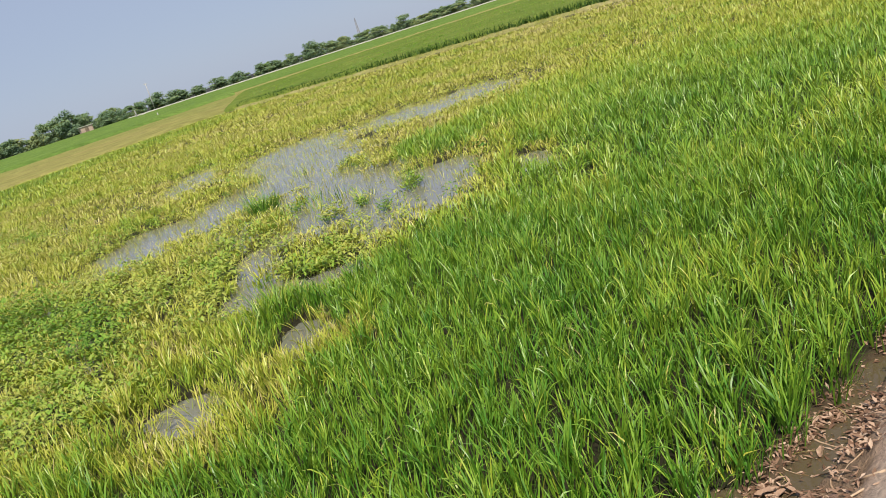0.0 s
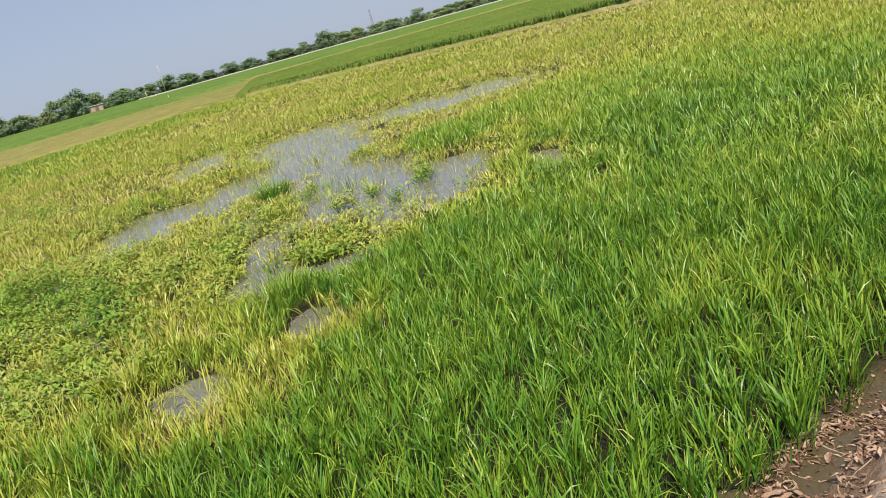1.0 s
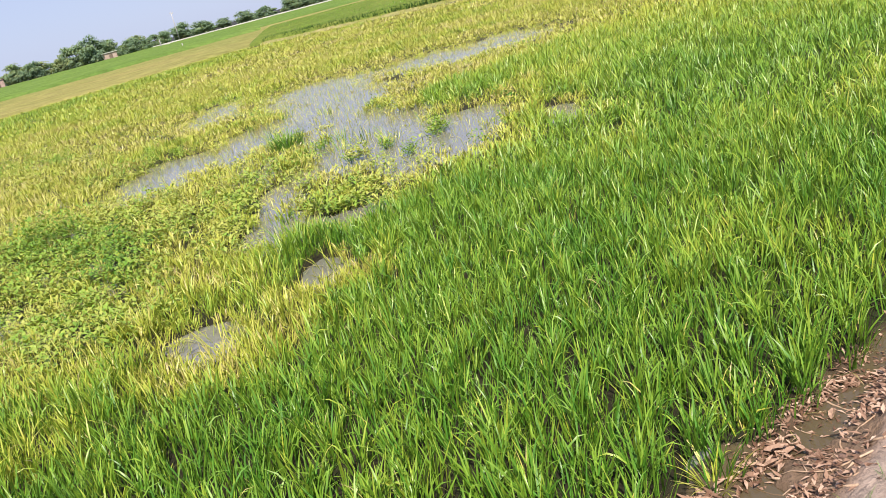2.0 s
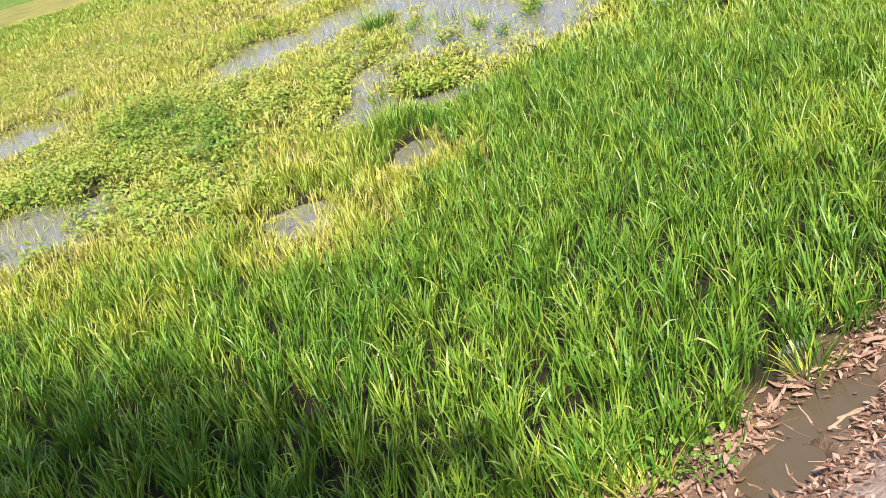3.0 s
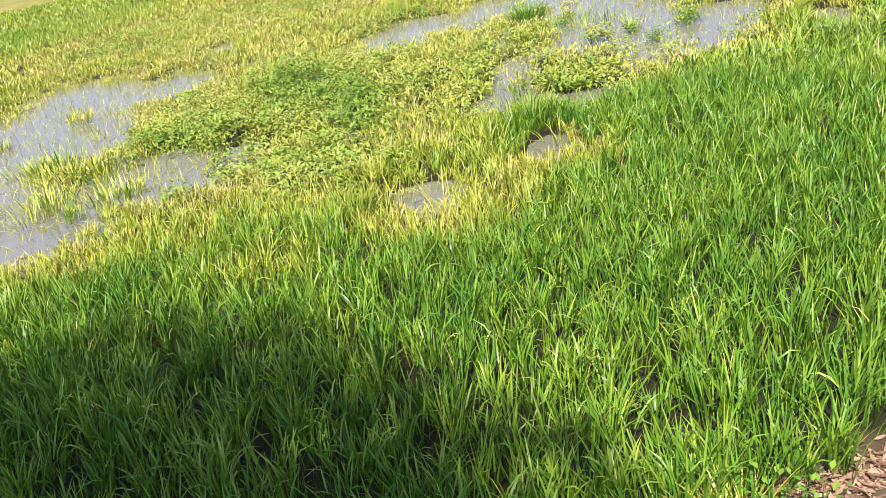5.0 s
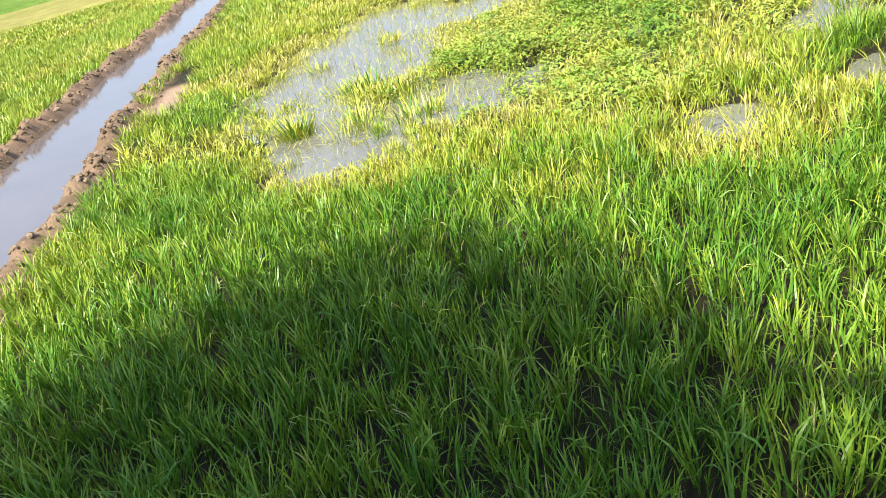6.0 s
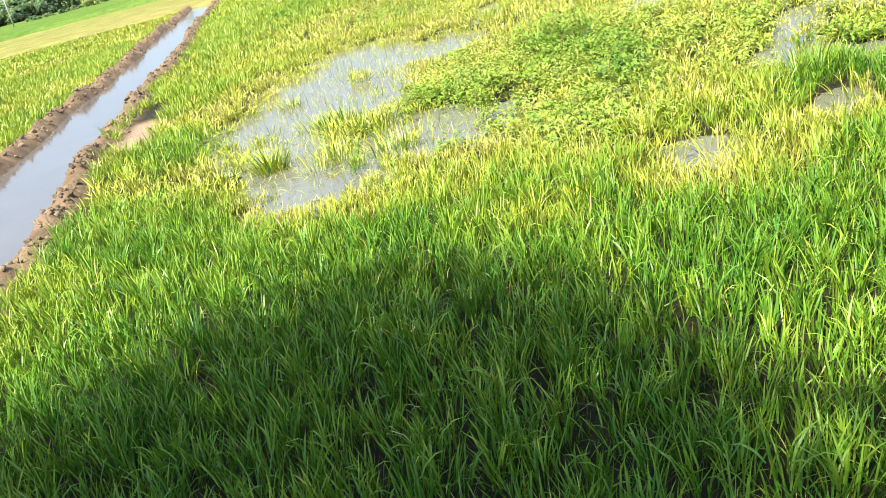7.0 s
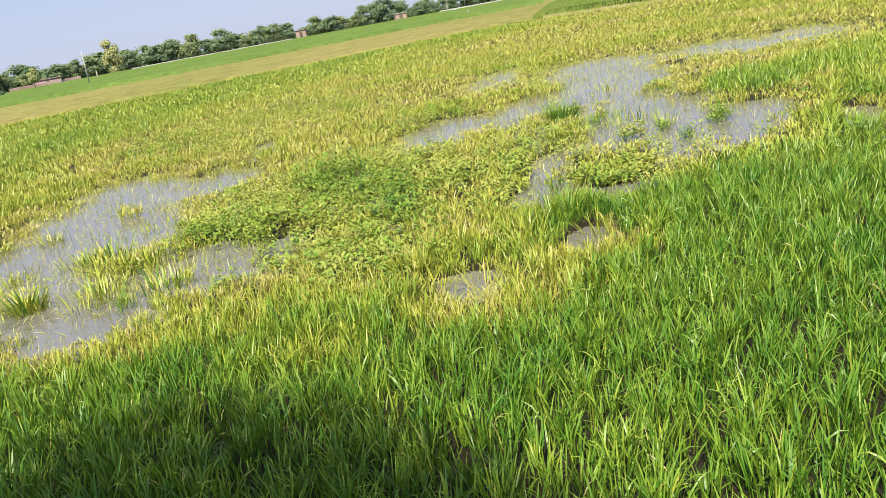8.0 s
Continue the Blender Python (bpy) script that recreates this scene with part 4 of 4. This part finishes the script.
def hut(bearing, distance, width, depth, height, turn, roof_mat, label, wall_mat=MAT_BRICKISH):
    x, y = polar(bearing, distance)
    foot = new("hut")
    foot.matrix_world = pose(x, y, 0, 0, 0, bearing + turn)
    bm = bmesh.new()
    add_box(bm, -width / 2, -depth / 2, -0.1, width / 2, depth / 2, height)
    bmesh.ops.bevel(bm, geom=bm.edges[:], offset=0.04, segments=1, affect="EDGES")
    bm_object("wall", bm, wall_mat, foot)
    bm = bmesh.new()
    add_box(bm, -width / 2 - 0.25, -depth / 2 - 0.25, height, width / 2 + 0.25, depth / 2 + 0.25, height + 0.14)
    bm_object("roof", bm, roof_mat, foot)
    bm = bmesh.new()
    add_box(bm, -0.45, -depth / 2 - 0.03, 0, 0.45, -depth / 2 + 0.05, height * 0.8)
    bm_object("door", bm, MAT_WOOD, foot)
    return tagged(foot, label, "hut", "farm huts")


hut(23.95, 240, 3.1, 3.0, 1.9, 8, MAT_CEMENT, "small pale earthen hut among dark trees")
hut(45.9, 240, 6.5, 4, 1.7, 4, MAT_BRICKISH, "low pinkish brick shed below the trees")
hut(30.4, 262, 3.0, 3.0, 2.3, 0, MAT_BRICKISH, "small brick hut half hidden by trees")


def long_wall(b0, r0, b1, r1, height, thick, mat, label):
    p, q = Vector((*polar(b0, r0), 0)), Vector((*polar(b1, r1), 0))
    d = q - p
    bm = bmesh.new()
    add_box(bm, 0, -thick / 2, -0.1, d.length, thick / 2, height)
    bmesh.ops.bevel(bm, geom=bm.edges[:], offset=0.05, segments=1, affect="EDGES")
    ob = bm_object("boundary_wall", bm, mat)
    ob.matrix_world = Matrix.Translation(p) @ Matrix.Rotation(math.atan2(d.y, d.x), 4, "Z")
    return tagged(ob, label, "wall", kind="structure")


long_wall(21.4, 240, 8.0, 238, 0.62, 0.5, MAT_CEMENT, "low pale concrete wall along the distant canal")
long_wall(8.0, 238, -20, 262, 0.62, 0.5, MAT_CEMENT, "low pale concrete wall along the distant canal")
long_wall(48.0, 236, 44.0, 240, 1.0, 0.4, MAT_BRICKISH, "low pinkish boundary wall below the trees")
long_wall(41.0, 244, 31.0, 246, 0.5, 0.4, MAT_CEMENT, "low pale wall behind the green crop")


def tower(bearing, distance, height):
    foot = new("lattice_tower")
    foot.matrix_world = pose(*polar(bearing, distance), 0, 0, 0, 20)
    for sx in (-1, 1):
        for sy in (-1, 1):
            bm = bmesh.new()
            add_tube(bm, [(sx * 0.5, sy * 0.5, -0.2), (sx * 0.12, sy * 0.12, height)], [0.09, 0.06], 5)
            bm_object("leg", bm, MAT_STEEL, foot)
    for k in range(1, 8):
        f = k / 8
        w = 0.5 - 0.38 * f
        bm = bmesh.new()
        for a, b in (((-w, -w), (w, -w)), ((w, -w), (w, w)), ((w, w), (-w, w)), ((-w, w), (-w, -w))):
            add_tube(bm, [(*a, height * f), (*b, height * f)], [0.05, 0.05], 4)
        bm_object("brace", bm, MAT_STEEL, foot)
    return tagged(foot, "slender grey steel lattice tower beyond the trees", "tower")


tower(6.0, 330, 9.3)

# ---------------------------------------------------------------- single tufts, with a blade each
def one_blade(name, length, width, lean, bend, tone, segments=6):
    arr = lambda v: np.array([float(v)])
    return blade_mesh(name, np.zeros((1, 3)), arr(0), arr(length), arr(lean), arr(bend), arr(width), arr(tone), MAT_RICE, segments)


pick = random.Random(21)
GREEN_BLADES = [one_blade("blade", pick.uniform(0.26, 0.40), pick.uniform(0.008, 0.013), pick.uniform(0.05, 0.3), pick.uniform(0.1, 0.9), pick.uniform(0.02, 0.28)) for k in range(10)]
PALE_BLADES = [one_blade("blade", pick.uniform(0.22, 0.34), pick.uniform(0.007, 0.011), pick.uniform(0.1, 0.4), pick.uniform(0.2, 1.1), pick.uniform(0.50, 0.78)) for k in range(8)]
STRAW_BLADES = [one_blade("blade", pick.uniform(0.18, 0.30), pick.uniform(0.004, 0.007), pick.uniform(0.6, 1.1), pick.uniform(0.7, 1.3), pick.uniform(0.85, 0.98)) for k in range(4)]


def tuft(name, x, y, size, blades, count, radius, label, group, straws=0, z=-0.02, wide=1.0):
    foot = new(name)
    foot.matrix_world = pose(x, y, z)
    for k in range(count + straws):
        me = STRAW_BLADES[pick.randrange(4)] if k >= count else blades[pick.randrange(len(blades))]
        a, r = pick.uniform(0, 360), radius * math.sqrt(pick.random())
        ob = new("blade", me)
        ob.parent = foot
        s = size * pick.uniform(0.75, 1.15)
        t = a + pick.uniform(-50, 50)
        ob.matrix_basis = pose(r * math.cos(radians(a)), r * math.sin(radians(a)), 0, 0, 0, t) @ Matrix.Rotation(radians(22 * r / radius * pick.random()), 4, "Y") @ Matrix.Diagonal((s, s * wide, s, 1))
    return tagged(foot, label, "rice", group)


tuft("rice_tuft", -5.94, 4.46, 0.72, GREEN_BLADES[:2] + PALE_BLADES, 170, 0.15, "yellow-green rice tuft standing alone in water", "tufts in the pools", 6, wide=1.9)
tuft("rice_tuft", -7.86, 6.61, 0.6, PALE_BLADES, 70, 0.14, "pale yellow rice tuft standing in water", "tufts in the pools", 5, wide=1.9)
tuft("rice_tuft", -3.12, 11.15, 0.8, GREEN_BLADES, 200, 0.22, "dark green bushy rice tuft at the pool's edge", "tufts in the pools", wide=1.3)
for x, y in ((-6.47, 5.64), (-6.2, 5.6), (-5.97, 5.43), (-5.67, 5.42), (-5.65, 5.6), (-6.3, 5.85), (-5.36, 4.7), (-4.85, 4.85)):
    tuft("rice_tuft", x, y, 0.68, PALE_BLADES + GREEN_BLADES[:2], 80, 0.2, "thin yellowed rice tuft among straw in the pool", "tufts in the pools", 5, wide=1.7)
for x, y in ((-2.17, 10.0), (-1.95, 10.4), (-1.58, 9.9), (-2.3, 10.75), (-2.6, 10.35), (-1.08, 10.3), (-0.9, 10.65), (-2.1, 13.0), (-1.55, 12.9), (-3.6, 12.4), (-3.0, 13.6), (-3.9, 14.3)):
    tuft("rice_tuft", x, y, 0.7, PALE_BLADES + GREEN_BLADES[:4], 34, 0.16, "small ragged rice tuft in the large pool", "tufts in the pools", 3)
for x, y in ((-2.3, 4.42), (-2.05, 4.55), (-1.55, 5.6), (-1.75, 5.85)):
    tuft("rice_tuft", x, y, 0.8, PALE_BLADES, 16, 0.12, "bent yellow rice tuft over a muddy gap", "tufts in the pools", 9)
tuft("rice_tuft", -1.8, 5.95, 1.0, GREEN_BLADES, 44, 0.2, "green rice tuft behind a muddy gap", "tufts in the pools")

for k in range(24):
    x, y = pick.uniform(-6.3, -4.5), pick.uniform(4.35, 5.95)
    if float(pool_depth(np.array([x]), np.array([y]))[0]) < 0.9:
        tuft("straw_tuft", x, y, pick.uniform(0.45, 0.7), PALE_BLADES[3:], 16, 0.13, "ragged bleached straw tuft in shallow water", "tufts in the pools", 12)

for k in range(44):
    a = pick.uniform(0, 6.28)
    r = pick.uniform(0.42, 0.85)
    tuft("rice_tuft", -2.22 + 1.15 * r * math.cos(a), 4.55 + r * math.sin(a), pick.uniform(0.7, 0.9), PALE_BLADES, 19, 0.09, "yellow rice tuft round a muddy gap in the stand", "tufts in the pools", 2)

# rice hills along the foot of the bund
for k in range(34):
    along = -2.2 + 0.15 * k + pick.uniform(-0.04, 0.04)
    out = EDGE + 0.06 + pick.uniform(-0.05, 0.10)
    pale = pick.random() < 0.2
    tuft("rice_clump", EX * along + NX * out, EY * along + NY * out, pick.uniform(0.55, 0.75), PALE_BLADES[:4] + GREEN_BLADES[:3] if pale else GREEN_BLADES, 24, 0.06,
         "yellowing rice hill at the foot of the bund" if pale else "green rice hill at the foot of the bund", "rice hills along the bund", pick.choice((1, 2, 3, 4, 5)))

tuft("rice_clump", EX * 1.73 + NX * 1.60, EY * 1.73 + NY * 1.60, 0.66, PALE_BLADES + GREEN_BLADES[:2], 34, 0.045, "short yellow-green rice hill beside a puddle", "rice hills along the bund", 2)

for along, out, size in ((0.97, 1.53, 0.72), (1.02, 1.55, 0.74), (0.93, 1.56, 0.66), (0.76, 1.66, 0.58), (0.80, 1.62, 0.6)):
    tuft("rice_clump", EX * along + NX * out, EY * along + NY * out, size, PALE_BLADES + GREEN_BLADES[:3], 38, 0.045, "yellow-green rice hill among dead leaves", "rice hills along the bund", 2)
for along, out, size in ((0.88, 1.80, 0.7), (0.98, 1.74, 0.72), (1.10, 1.70, 0.7), (0.70, 1.86, 0.72), (0.60, 1.80, 0.7), (1.22, 1.68, 0.68)):
    tuft("rice_clump", EX * along + NX * out, EY * along + NY * out, size, GREEN_BLADES, 34, 0.06, "green rice hill at the foot of the bund", "rice hills along the bund", 2)

# ---------------------------------------------------------------- litter on the bund
def ground_at(x, y):
    return float(ground_height(np.array([x]), np.array([y]))[0])


def dry_leaf_mesh(name, seed):
    """A curled dead leaf with a point at each end and a rib."""
    rng = random.Random(seed)
    curl, length, width = rng.uniform(-0.5, 0.9), rng.uniform(0.055, 0.10), rng.uniform(0.016, 0.03)
    bm = bmesh.new()
    rows = []
    for i in range(6):
        f = i / 5
        w = width * math.sin(math.pi * min(0.97, max(0.06, f))) ** 0.8
        z = 0.012 + curl * 0.03 * (2 * f - 1) ** 2
        x = length * (f - 0.5)
        rows.append([bm.verts.new((x, -w * 0.5, z + w * rng.uniform(0.1, 0.5))), bm.verts.new((x, rng.uniform(-0.1, 0.1) * w, z)), bm.verts.new((x, w * 0.5, z + w * rng.uniform(0.1, 0.5)))])
    for a, b in zip(rows, rows[1:]):
        bm.faces.new((a[0], b[0], b[1], a[1]))
        bm.faces.new((a[1], b[1], b[2], a[2]))
    me = bpy.data.meshes.new(name)
    bm.to_mesh(me)
    bm.free()
    at = me.attributes.new("tone", "FLOAT", "POINT")
    t = rng.uniform(0.12, 0.85)
    at.data.foreach_set("value", np.array([t + rng.uniform(-0.08, 0.08) for _ in me.vertices], dtype=np.float32))
    me.materials.append(MAT_DRY)
    return me


LEAVES = [dry_leaf_mesh("dry_leaf", 500 + k) for k in range(14)]
heaps = [(pick.uniform(0.6, 2.9), EDGE - pick.uniform(0.05, 0.35)) for _ in range(8)]
heaps += [(1.43, 1.57), (1.50, 1.58), (1.36, 1.55), (1.32, 1.52), (1.24, 1.48), (1.20, 1.52), (1.66, 1.60), (1.70, 1.57), (1.80, 1.55), (1.88, 1.53), (1.92, 1.50), (1.98, 1.50)] * 3
heaps += [(1.52, 1.31), (1.72, 1.35), (1.64, 1.31), (1.39, 1.25), (1.84, 1.36), (1.98, 1.38), (2.40, 1.62), (2.62, 1.66), (2.12, 1.40), (2.35, 1.42)]
heaps += [(0.88, 1.64), (0.96, 1.60), (1.07, 1.49), (1.14, 1.46), (1.19, 1.42), (1.19, 1.36), (1.05, 1.56), (0.80, 1.60), (0.95, 1.50)] * 3
for k in range(400):
    if k % 9 == 0:
        a, d = pick.uniform(0.4, 3.2), EDGE - pick.uniform(0.0, 0.5)
    else:
        h = heaps[pick.randrange(len(heaps))]
        a, d = h[0] + pick.gauss(0, 0.055), h[1] + pick.gauss(0, 0.022)
    x, y = EX * a + NX * d, EY * a + NY * d
    z = max(ground_at(x, y), 0.0) - 0.006 + 0.02 * pick.random() * (k % 7 > 0)
    ob = new("dry_leaf", LEAVES[pick.randrange(14)])
    s = pick.uniform(0.5, 0.95) * (1.0 if d > 1.46 else 0.6)
    ob.matrix_world = pose(x, y, z, pick.uniform(-35, 35), pick.uniform(-22, 22), pick.uniform(0, 360)) @ Matrix.Diagonal((s, s, s, 1))
    tagged(ob, "curled tan dead leaf on the wet bund edge", "leaf", "fallen leaves")


def leaf_litter():
    """The many smaller dead leaves and scraps that cannot be told apart."""
    rng = np.random.default_rng(91)
    n = 15000
    a = rng.uniform(0.3, 3.6, n)
    slant = 0.19 * np.clip(a - 1.54, -0.6, 1.6)
    d = np.where(rng.uniform(0, 1, n) < 0.55, 1.27 + slant + rng.normal(0, 0.075, n), 1.56 + rng.normal(0, 0.05, n))
    x, y = EX * a + NX * d, EY * a + NY * d
    keep = rng.uniform(0, 1, n) < smooth(0.28, 0.55, fractal(x, y, 3.4, 111)) * (d < EDGE + 0.1) * (1 - 0.85 * smooth(0.0, 0.3, inside(PUDDLES, a, d)))
    x, y = x[keep], y[keep]
    n = len(x)
    z = np.maximum(ground_height(x, y), 0.0) + rng.uniform(-0.004, 0.010, n)
    return leaf_mesh("leaf_litter", np.stack([x, y, z], 1), rng.uniform(0, 6.28, n), rng.normal(0.05, 0.3, n), 0.012 + 0.036 * rng.uniform(0, 1, n) ** 1.6, rng.uniform(0.006, 0.017, n), rng.uniform(0.0, 0.95, n) ** 1.5, MAT_DRY)


tagged(new("leaf_litter", leaf_litter()), "brown scraps of dead leaf littering the wet bund edge", "leaf litter", kind="stuff")


def twig(a, d, length, turn, radius, mat, label):
    x, y = EX * a + NX * d, EY * a + NY * d
    bm = bmesh.new()
    pts = []
    for i in range(6):
        f = i / 5
        px, py = (f - 0.5) * length, math.sin(f * 5 + a * 3) * length * 0.08
        c, s = math.cos(radians(turn)), math.sin(radians(turn))
        gx, gy = x + px * c - py * s, y + px * s + py * c
        pts.append((px, py, max(ground_at(gx, gy), 0.0) + radius * 0.6))
    add_tube(bm, pts, [radius * (1 - 0.55 * i / 5) for i in range(6)], 6)
    ob = bm_object("twig", bm, mat, smooth_shade=True)
    ob.matrix_world = pose(x, y, 0, 0, 0, turn)
    return tagged(ob, label, "twig", "twigs on the bund")


MAT_TWIG = mud_material("pale_twig", (0.30, 0.20, 0.13), (0.42, 0.30, 0.21), (0.52, 0.40, 0.30), 0.85, 20.0, 0.002)
for k in range(26):
    twig(pick.uniform(0.9, 2.9), EDGE - pick.uniform(0.02, 0.35), pick.uniform(0.10, 0.34), pick.uniform(0, 360), pick.uniform(0.002, 0.0055), MAT_TWIG, "thin dry pale twig lying in the leaf litter")


# ---------------------------------------------------------------- clods of mud
def clod_mesh(name, seed, mat):
    bm = bmesh.new()
    bmesh.ops.create_icosphere(bm, subdivisions=2 if mat is MAT_BANK and seed < 40 else 1, radius=1.0)
    for v in bm.verts:
        n = noise.noise(v.co * 1.3 + Vector((seed * 3.1, 0, 0))) * 0.55 + noise.noise(v.co * 3.1 + Vector((0, seed * 1.7, 0))) * 0.3
        v.co *= 1 + n
        v.co.z *= 0.6
    me = bpy.data.meshes.new(name)
    bm.to_mesh(me)
    bm.free()
    me.materials.append(mat)
    return me


CLODS = [clod_mesh("mud_clod", k, MAT_BANK) for k in range(9)]
MAT_CRUMB = mud_material("dark_crumb_mud", (0.09, 0.05, 0.04), (0.15, 0.09, 0.07), (0.24, 0.16, 0.12), 0.85, 12.0)
SMALL_CLODS = [clod_mesh("mud_crumb", 40 + k, MAT_BANK) for k in range(4)]
CRUMBS = [clod_mesh("mud_crumb", 50 + k, MAT_CRUMB) for k in range(4)]


def canal_point(s, m):
    c = m - 0.08 - 0.008 * (s - 8)
    for _ in range(3):
        x, y = 0.679 * c - 0.735 * s, 0.735 * c + 0.679 * s
        c += m - float(canal_side(x, y))
    return x, y


def bank_at(x, y):
    x, y = np.array([x]), np.array([y])
    return float(bank_height(x, y, canal_side(x, y))[0])


for k in range(280):
    s = 4.5 + 20 * pick.random() ** 1.5
    m = pick.choice((-4.10, -2.64)) + pick.gauss(0, 0.10)
    x, y = canal_point(s, m)
    ob = new("mud_clod", CLODS[k % 9])
    r = pick.uniform(0.014, 0.038)
    ob.matrix_world = pose(x, y, bank_at(x, y) + r * 0.15, pick.uniform(-30, 30), pick.uniform(-30, 30), pick.uniform(0, 360)) @ Matrix.Diagonal((r * 1.3, r, r, 1))
    tagged(ob, "rough brown clod of dug mud on the channel bank", "clod", "clods on the channel banks")

rest_verts, rest_faces, total = [], [], 0
source = SMALL_CLODS[0]
co = np.array([v.co[:] for v in source.vertices])
fa = np.array([p.vertices[:] for p in source.polygons])
for k in range(2600):
    s = 3.0 + 42 * pick.random()
    x, y = canal_point(s, pick.choice((-4.10, -2.64)) + pick.gauss(0, 0.11))
    r = pick.uniform(0.012, 0.035)
    turn = np.array(Euler((pick.uniform(-1, 1), pick.uniform(-1, 1), pick.uniform(0, 6.28))).to_matrix())
    rest_verts.append(co @ turn.T * r + np.array([[x, y, bank_at(x, y) + r * 0.1]]))
    rest_faces.append(fa + total)
    total += len(co)
tagged(new("bank_rubble", poly_mesh("bank_rubble", np.concatenate(rest_verts), [np.concatenate(rest_faces)], None, MAT_BANK)), "rough brown dug mud along both channel banks", "mud", kind="stuff")

for k in range(130):
    a = pick.uniform(-1.0, 3.4)
    d = 1.22 + 0.19 * min(1.6, max(-0.6, a - 1.54)) - pick.random() ** 1.8 * 0.7
    x, y = EX * a + NX * d, EY * a + NY * d
    r = pick.uniform(0.004, 0.013)
    ob = new("mud_crumb", CRUMBS[k % 4])
    ob.matrix_world = pose(x, y, ground_at(x, y) + r * 0.2, 0, 0, pick.uniform(0, 360)) @ Matrix.Diagonal((r * 1.2, r, r, 1))
    tagged(ob, "small dark crumb of mud on the pale bund", "clod", "crumbs on the bund")


# ---------------------------------------------------------------- small weeds on the bund's edge
def single_leaf(name, seed, length, width, tone):
    return leaf_mesh(name, np.zeros((1, 3)), np.array([0.0]), np.array([0.25]), np.array([length]), np.array([width]), np.array([tone]), MAT_WEED)


WEED_LEAVES = [single_leaf("leaf", k, 0.022 + 0.004 * k, 0.013 + 0.002 * k, 0.12 + 0.1 * k) for k in range(4)]


def weed_plant(x, y, height, count, label, size=1.0, group="small weeds by the bund"):
    foot = new("weed")
    foot.matrix_world = pose(x, y, max(ground_at(x, y), -0.01))
    bm = bmesh.new()
    for k in range(4):
        a = k * 1.6
        add_tube(bm, [(0, 0, 0), (0.03 * math.cos(a), 0.03 * math.sin(a), height * 0.5), (0.06 * math.cos(a), 0.06 * math.sin(a), height)], [0.002, 0.0016, 0.001], 5)
    bm_object("stem", bm, MAT_WEED, foot)
    for k in range(count):
        a, f = k * 137.5, (k + 1) / count
        r = 0.02 + 0.05 * f
        ob = new("leaf", WEED_LEAVES[k % 4])
        ob.parent = foot
        ob.matrix_basis = pose(r * math.cos(radians(a)), r * math.sin(radians(a)), height * (0.3 + 0.7 * f), 0, pick.uniform(-25, 10), a) @ Matrix.Diagonal((size, size, size, 1))
    return tagged(foot, label, "weed", group)


weed_plant(-0.16, 1.86, 0.13, 16, "bright green broad-leaved weed at the bund's foot", 0.8)
weed_plant(-0.02, 1.90, 0.09, 12, "bright green broad-leaved weed at the bund's foot")
weed_plant(-0.42, 1.66, 0.10, 12, "bright green broad-leaved weed at the bund's foot", 0.8)
for along, out, size in ((1.08, 1.52, 1.0), (1.14, 1.46, 0.8)):
    weed_plant(EX * along + NX * out, EY * along + NY * out, 0.12, 16, "bright green broad-leaved weed at the bund's foot", size)
tuft("grass_sprig", 0.60, 1.93, 0.2, GREEN_BLADES, 12, 0.03, "thin dark grass sprig on the dry bund", "sprigs on the bund", 0, ground_at(0.60, 1.93) - 0.005)
tuft("grass_sprig", 0.72, 2.03, 0.16, GREEN_BLADES, 8, 0.03, "thin dark grass sprig on the dry bund", "sprigs on the bund", 0, ground_at(0.72, 2.03) - 0.005)

# weeds that stand singly at the edges of the islets
for cx, cy, rx, ry, turn in LARGE_ISLES[:9]:
    for k in range(4):
        a = pick.uniform(0, 6.28)
        weed_plant(cx + 0.9 * rx * math.cos(a), cy + 0.9 * ry * math.sin(a), pick.uniform(0.06, 0.12), 16, "leafy green weed standing in shallow water", 1.7, "weeds in the pools")
